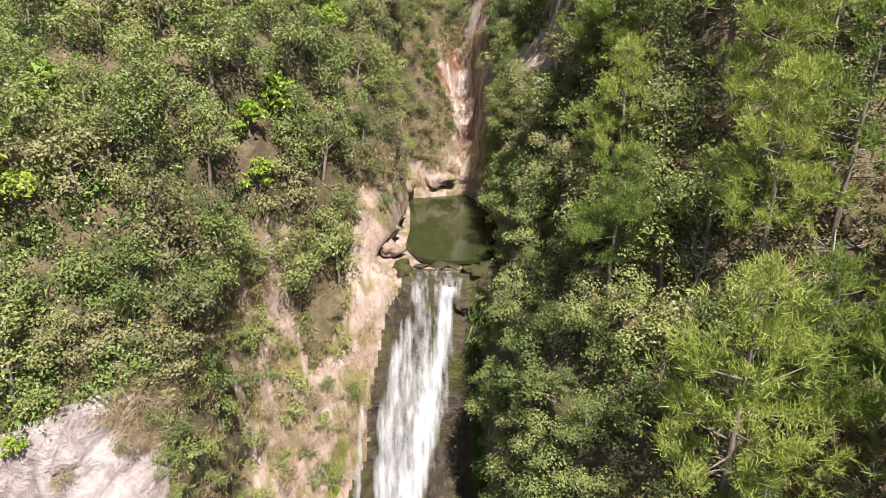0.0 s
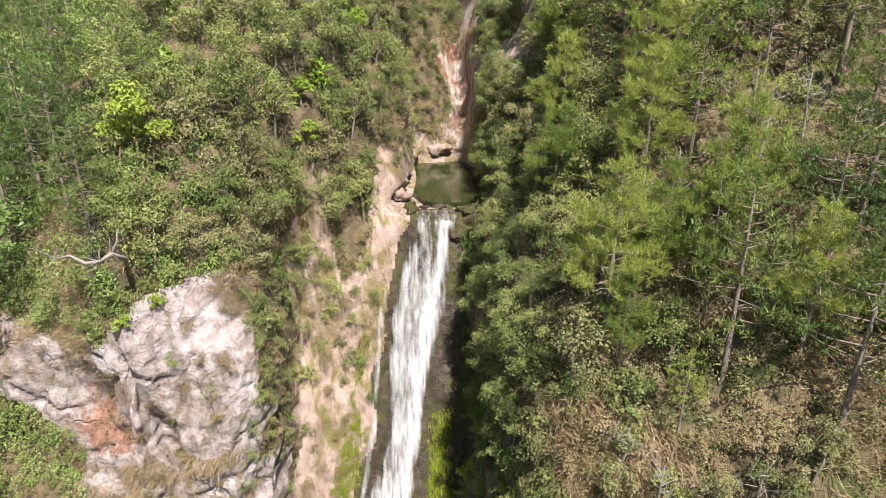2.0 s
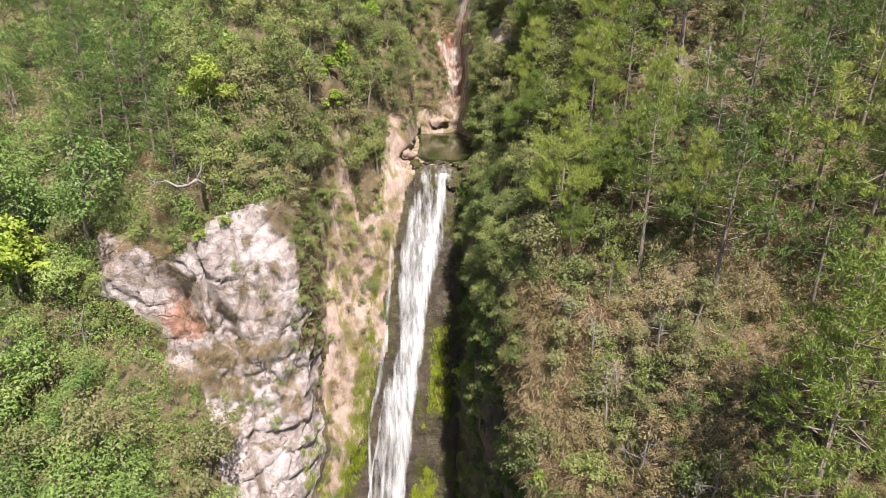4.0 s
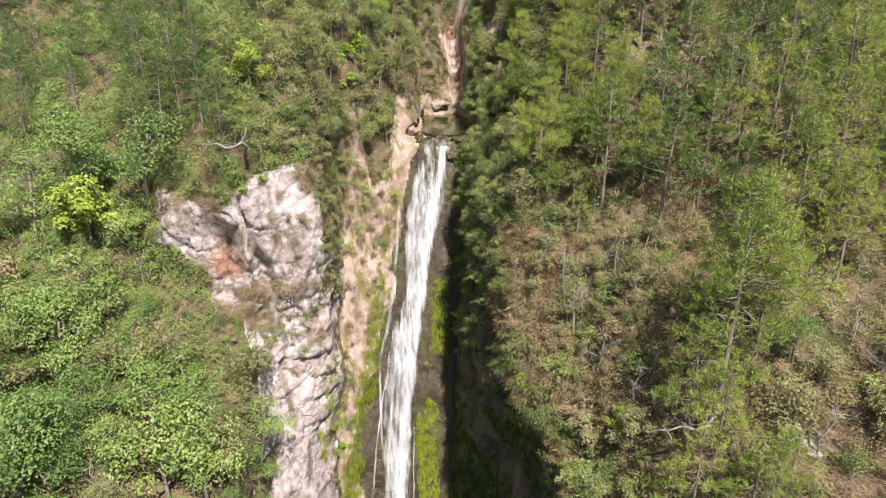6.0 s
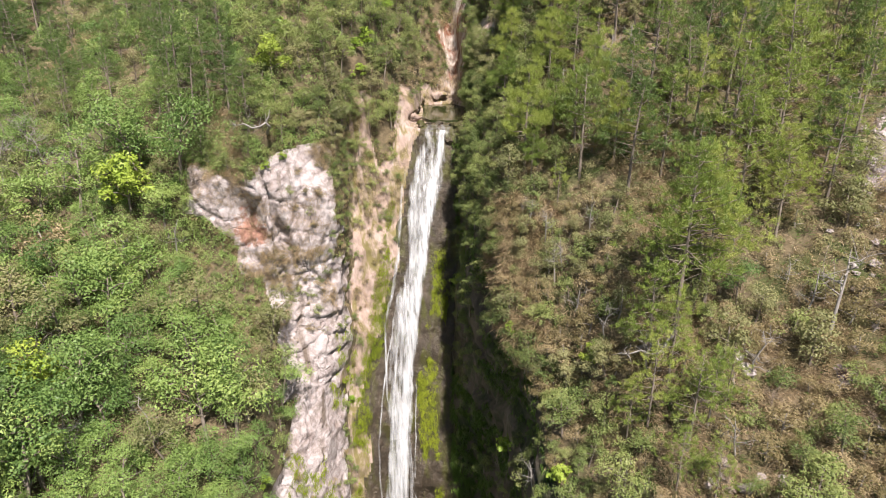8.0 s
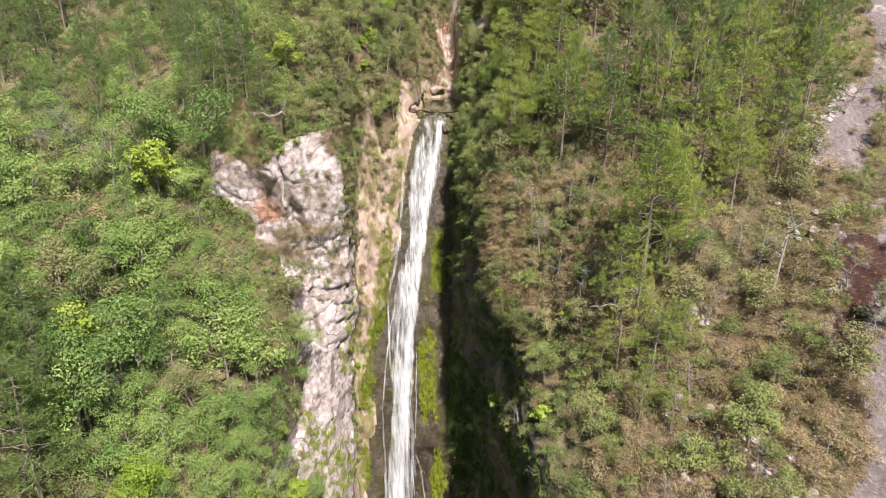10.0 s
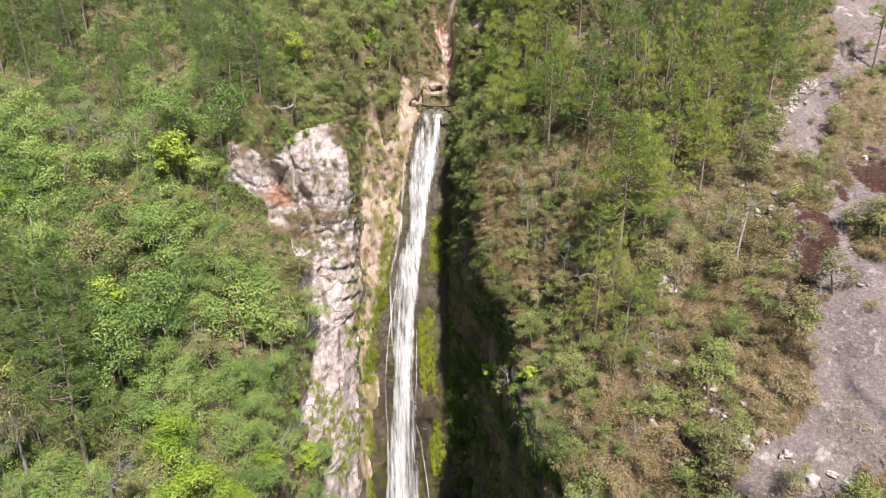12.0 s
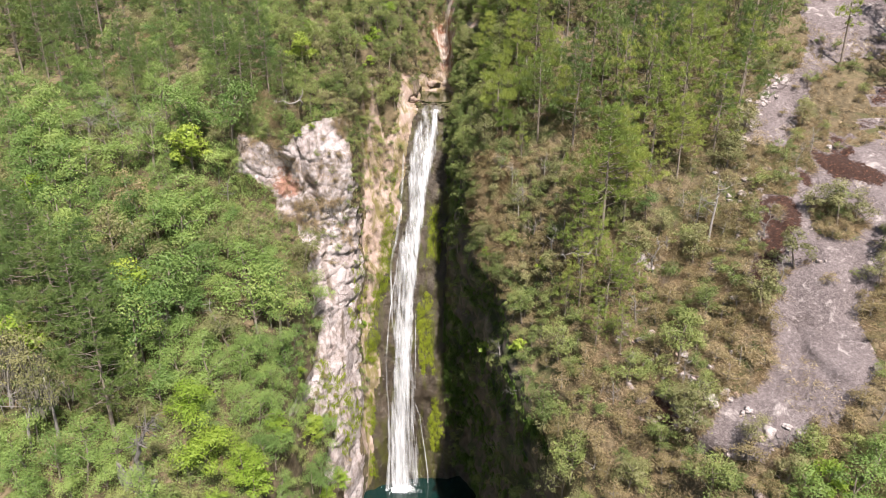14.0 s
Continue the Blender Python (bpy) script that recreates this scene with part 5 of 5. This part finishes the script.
stuff("dry_grass", "dry brown grass on the upper wooded slope", "grass", M_STRAW, 502, 2200, (-60, 50), (52, 78), (0,), -0.1, 14, 0.7, 0.022)
stuff("dry_grass", "dry grass fringing the pale cliff", "grass", M_STRAW, 503, 900, (-30, -9), (38, 62), (0, 1), 0.38, 22, 0.42, 0.012)
stuff("dry_grass", "thin dry grass on the tan rock bank", "grass", M_STRAW, 504, 1500, (-11, 4), (10, 75), (2,), -0.1, 20, 0.36, 0.012)
stuff("dry_grass", "dry brown grass between the open rock slabs", "grass", M_STRAW, 510, 1600, (28, 66), (44, 74), (0,), -0.6, 16, 0.6, 0.03)
stuff("dry_grass", "dry grass tufts in cracks of the open slab", "grass", M_STRAW, 505, 700, (28, 62), (40, 72), (5,), 0.25, 14, 0.5, 0.025)
stuff("green_grass", "green grass and herbs under the trees", "grass", M_LEAF, 506, 4200, (-62, 46), (18, 77), (0,), -0.1, 12, 0.55, 0.035)
stuff("moss", "bright yellow-green moss along the wet edge of the falls", "moss", M_MOSS, 507, 900, (-12, -3), (3, 54), (2, 3), -0.05, 30, 0.26, 0.02, (0, -0.6, -0.4), 0.5,
      lambda x, z: np.abs(x - np.interp(z, (0, 25, 36, 45, 58), (-10.4, -9.6, -7.9, -6.2, -4.2))) < 1.0)
stuff("moss", "yellow-green moss hanging on dark rock beside the falls", "moss", M_MOSS, 508, 600, (-4, 4), (5, 44), (3, 4), -0.1, 24, 0.34, 0.025, (0, -0.6, -0.4), 0.6,
      lambda x, z: np.abs(x - np.interp(z, (5, 12, 20, 28, 40), (0.6, -0.4, -1.3, -1.8, 0.2))) < 1.1)
stuff("moss", "green moss streaks down the pale cliff", "moss", M_MOSS, 509, 260, (-16, -10.5), (4, 38), (1, 2), 0.12, 24, 0.35, 0.035, (0, -0.6, -0.4), 0.3)


stuff("ferns", "dark ferns and creepers on the shaded gorge wall", "fern", M_SHADE, 511, 1500, (1.6, 12), (1, 57), (3, 4), -0.05, 22, 0.55, 0.05, (0, -0.8, 0.1), 0.25)
stuff("dry_grass", "thick dry straw draped over the gorge rim", "grass", M_STRAW, 512, 2400, (5.2, 13.5), (41, 55.5), (0,), -0.2, 18, 0.9, 0.035, (0, -0.5, 0.6))
stuff("dry_grass", "dry brown grass crowning the pale cliff", "grass", M_STRAW, 513, 1900, (-25, -10.4), (54, 62), (0, 1, 2), -0.3, 26, 0.42, 0.012, (0, -0.5, 0.8),
      0.16, lambda x, z: z > 57.4 - smooth01(-16, -20, x) * 2 - smooth01(-14, -12, x) * 1.5 + 0.4 * np.sin(x * 2.1))


stuff("dry_grass", "dry grass and weeds fringing the bare rock", "grass", M_STRAW, 521, 1500, (-29, 9), (44, 76), (0,), -1.0, 20, 0.45, 0.014, (0, -0.6, 0.5), 0.16, beside((1, 2, 7), 0.5))
stuff("dry_grass", "dry brown grass fringing the open slab", "grass", M_STRAW, 522, 1300, (20, 60), (36, 72), (0,), -1.0, 16, 0.55, 0.022, (0, -0.5, 0.9), 0.16, beside((5, 6), 0.6))
stuff("green_weeds", "low green weeds along the cliff edges", "weeds", M_DUSTY, 523, 900, (-29, 9), (40, 76), (0,), -1.0, 22, 0.32, 0.04, (0, -0.6, 0.5), 0.16, beside((1, 2, 7), 0.6))


# ---- boulders ----
def boulder_mesh(seed, mat):
    bm = bmesh.new()
    bmesh.ops.create_icosphere(bm, subdivisions=3, radius=1.0)
    v = np.array([q.co for q in bm.verts])
    r = 1 + 0.6 * facets(v * 1.1 + seed * 7, seed, 1.0, 30) + 0.25 * fbm(v * 2.0 + seed, 4, seed)
    for q, s in zip(bm.verts, r):
        q.co = q.co * s
        q.co.z *= 0.62
    me = bpy.data.meshes.new("boulder")
    bm.to_mesh(me)
    bm.free()
    me.polygons.foreach_set("use_smooth", [True] * len(me.polygons))
    me.materials.append(mat)
    return me


PALE_STONES = [boulder_mesh(s, M_PALE) for s in range(4)]
WET_STONES = [boulder_mesh(s + 10, M_WET) for s in range(3)]
TAN_STONES = [boulder_mesh(s + 20, M_TAN) for s in range(3)]


def boulder(meshes, place, size, label, group):
    ob = new("boulder", random.choice(meshes))
    ob.matrix_basis = Matrix.LocRotScale(place, Euler((random.uniform(-0.4, 0.4), random.uniform(-0.4, 0.4), random.uniform(0, 6.28))), (size * random.uniform(0.8, 1.3), size, size * random.uniform(0.8, 1.2)))
    tagged(ob, label, "boulder", group)


for x, z, s in ((22, 48.2, 0.9), (22.8, 47.7, 0.7), (23.6, 48.4, 0.5), (24, 41.0, 0.6), (25, 40.6, 0.8), (23.2, 41.6, 0.4), (26.2, 41.2, 0.5), (22.2, 39.6, 0.5), (27.5, 40.4, 0.4), (21, 41.8, 0.35), (20.5, 38, 0.4), (19.4, 41.6, 0.7), (20.6, 42.9, 0.6), (22.8, 43.6, 0.6), (19.6, 43.6, 0.5), (21.4, 42.2, 0.4), (23.8, 42.8, 0.5), (18.4, 42.4, 0.4),
                (36.2, 59.0, 0.7), (36.8, 60.2, 0.6), (37.6, 61.2, 0.8), (35.6, 58.2, 0.5), (38.6, 62.2, 0.7), (34.4, 55.5, 0.5), (33.6, 54.2, 0.5), (35, 56.6, 0.6), (30.2, 49.6, 0.4), (29.6, 46.5, 0.5), (31.4, 45.8, 0.5),
                (41, 60, 0.5), (43, 61, 0.4), (39.2, 56.2, 0.4), (45, 58.5, 0.4), (28.6, 39.6, 0.6), (30, 40.2, 0.5), (24.6, 37.0, 0.6), (26.5, 36.4, 0.5)):
    boulder(PALE_STONES, land(np.array([x]), np.array([z]))[0], s * 0.85, "pale weathered boulder among dry grass", "pale boulders")
for k in range(190):
    u = random.random()
    x, z = (36.0 + 9 * u + random.gauss(-0.4, 0.5), 58.6 + 6.6 * u + random.gauss(0.3, 0.4)) if k % 2 else (random.uniform(31, 39), random.uniform(50, 59))
    if zone(np.array([x]), np.array([z]))[0] in (0, 5) and abs(x - 34 - (z - 50) * 0.35) < 4.5:
        boulder(PALE_STONES, land(np.array([x]), np.array([z]))[0], random.uniform(0.08, 0.30), "small pale stone at the edge of the slab", "pale stones")
for k in range(60):
    x, z = random.uniform(18.5, 28), random.uniform(38, 43.5)
    boulder(PALE_STONES if k % 3 else TAN_STONES, land(np.array([x]), np.array([z]))[0], random.uniform(0.10, 0.38), "broken stone on the dry rubble slope", "rubble stones")
for x, y, z, s in ((-2.6, 39.4, 58.2, 0.55), (-1.5, 39.6, 58.3, 0.4), (-0.4, 39.7, 58.25, 0.45), (0.6, 39.6, 58.3, 0.4), (1.7, 39.4, 58.2, 0.6), (2.6, 39.2, 58.2, 0.7), (0.1, 38.9, 57.5, 0.4), (-1.1, 38.4, 56.8, 0.4), (1.1, 38.0, 56.4, 0.45)):
    boulder(WET_STONES, (x, y, z), s, "dark wet boulder at the lip of the falls", "lip boulders")
for x, y, z, s in ((-3.6, 41.2, 58.9, 1.1), (-3.9, 43.6, 59.4, 1.2), (-3.5, 46.2, 59.6, 1.0), (-4.4, 39.6, 58.0, 1.0), (-3.2, 52.5, 59.6, 1.3), (-0.6, 54.4, 60.0, 1.2), (-5.2, 38.4, 56.6, 0.9)):
    boulder(TAN_STONES, (x, y, z), s * 0.7, "tan rounded boulder on the pool bank", "bank boulders")
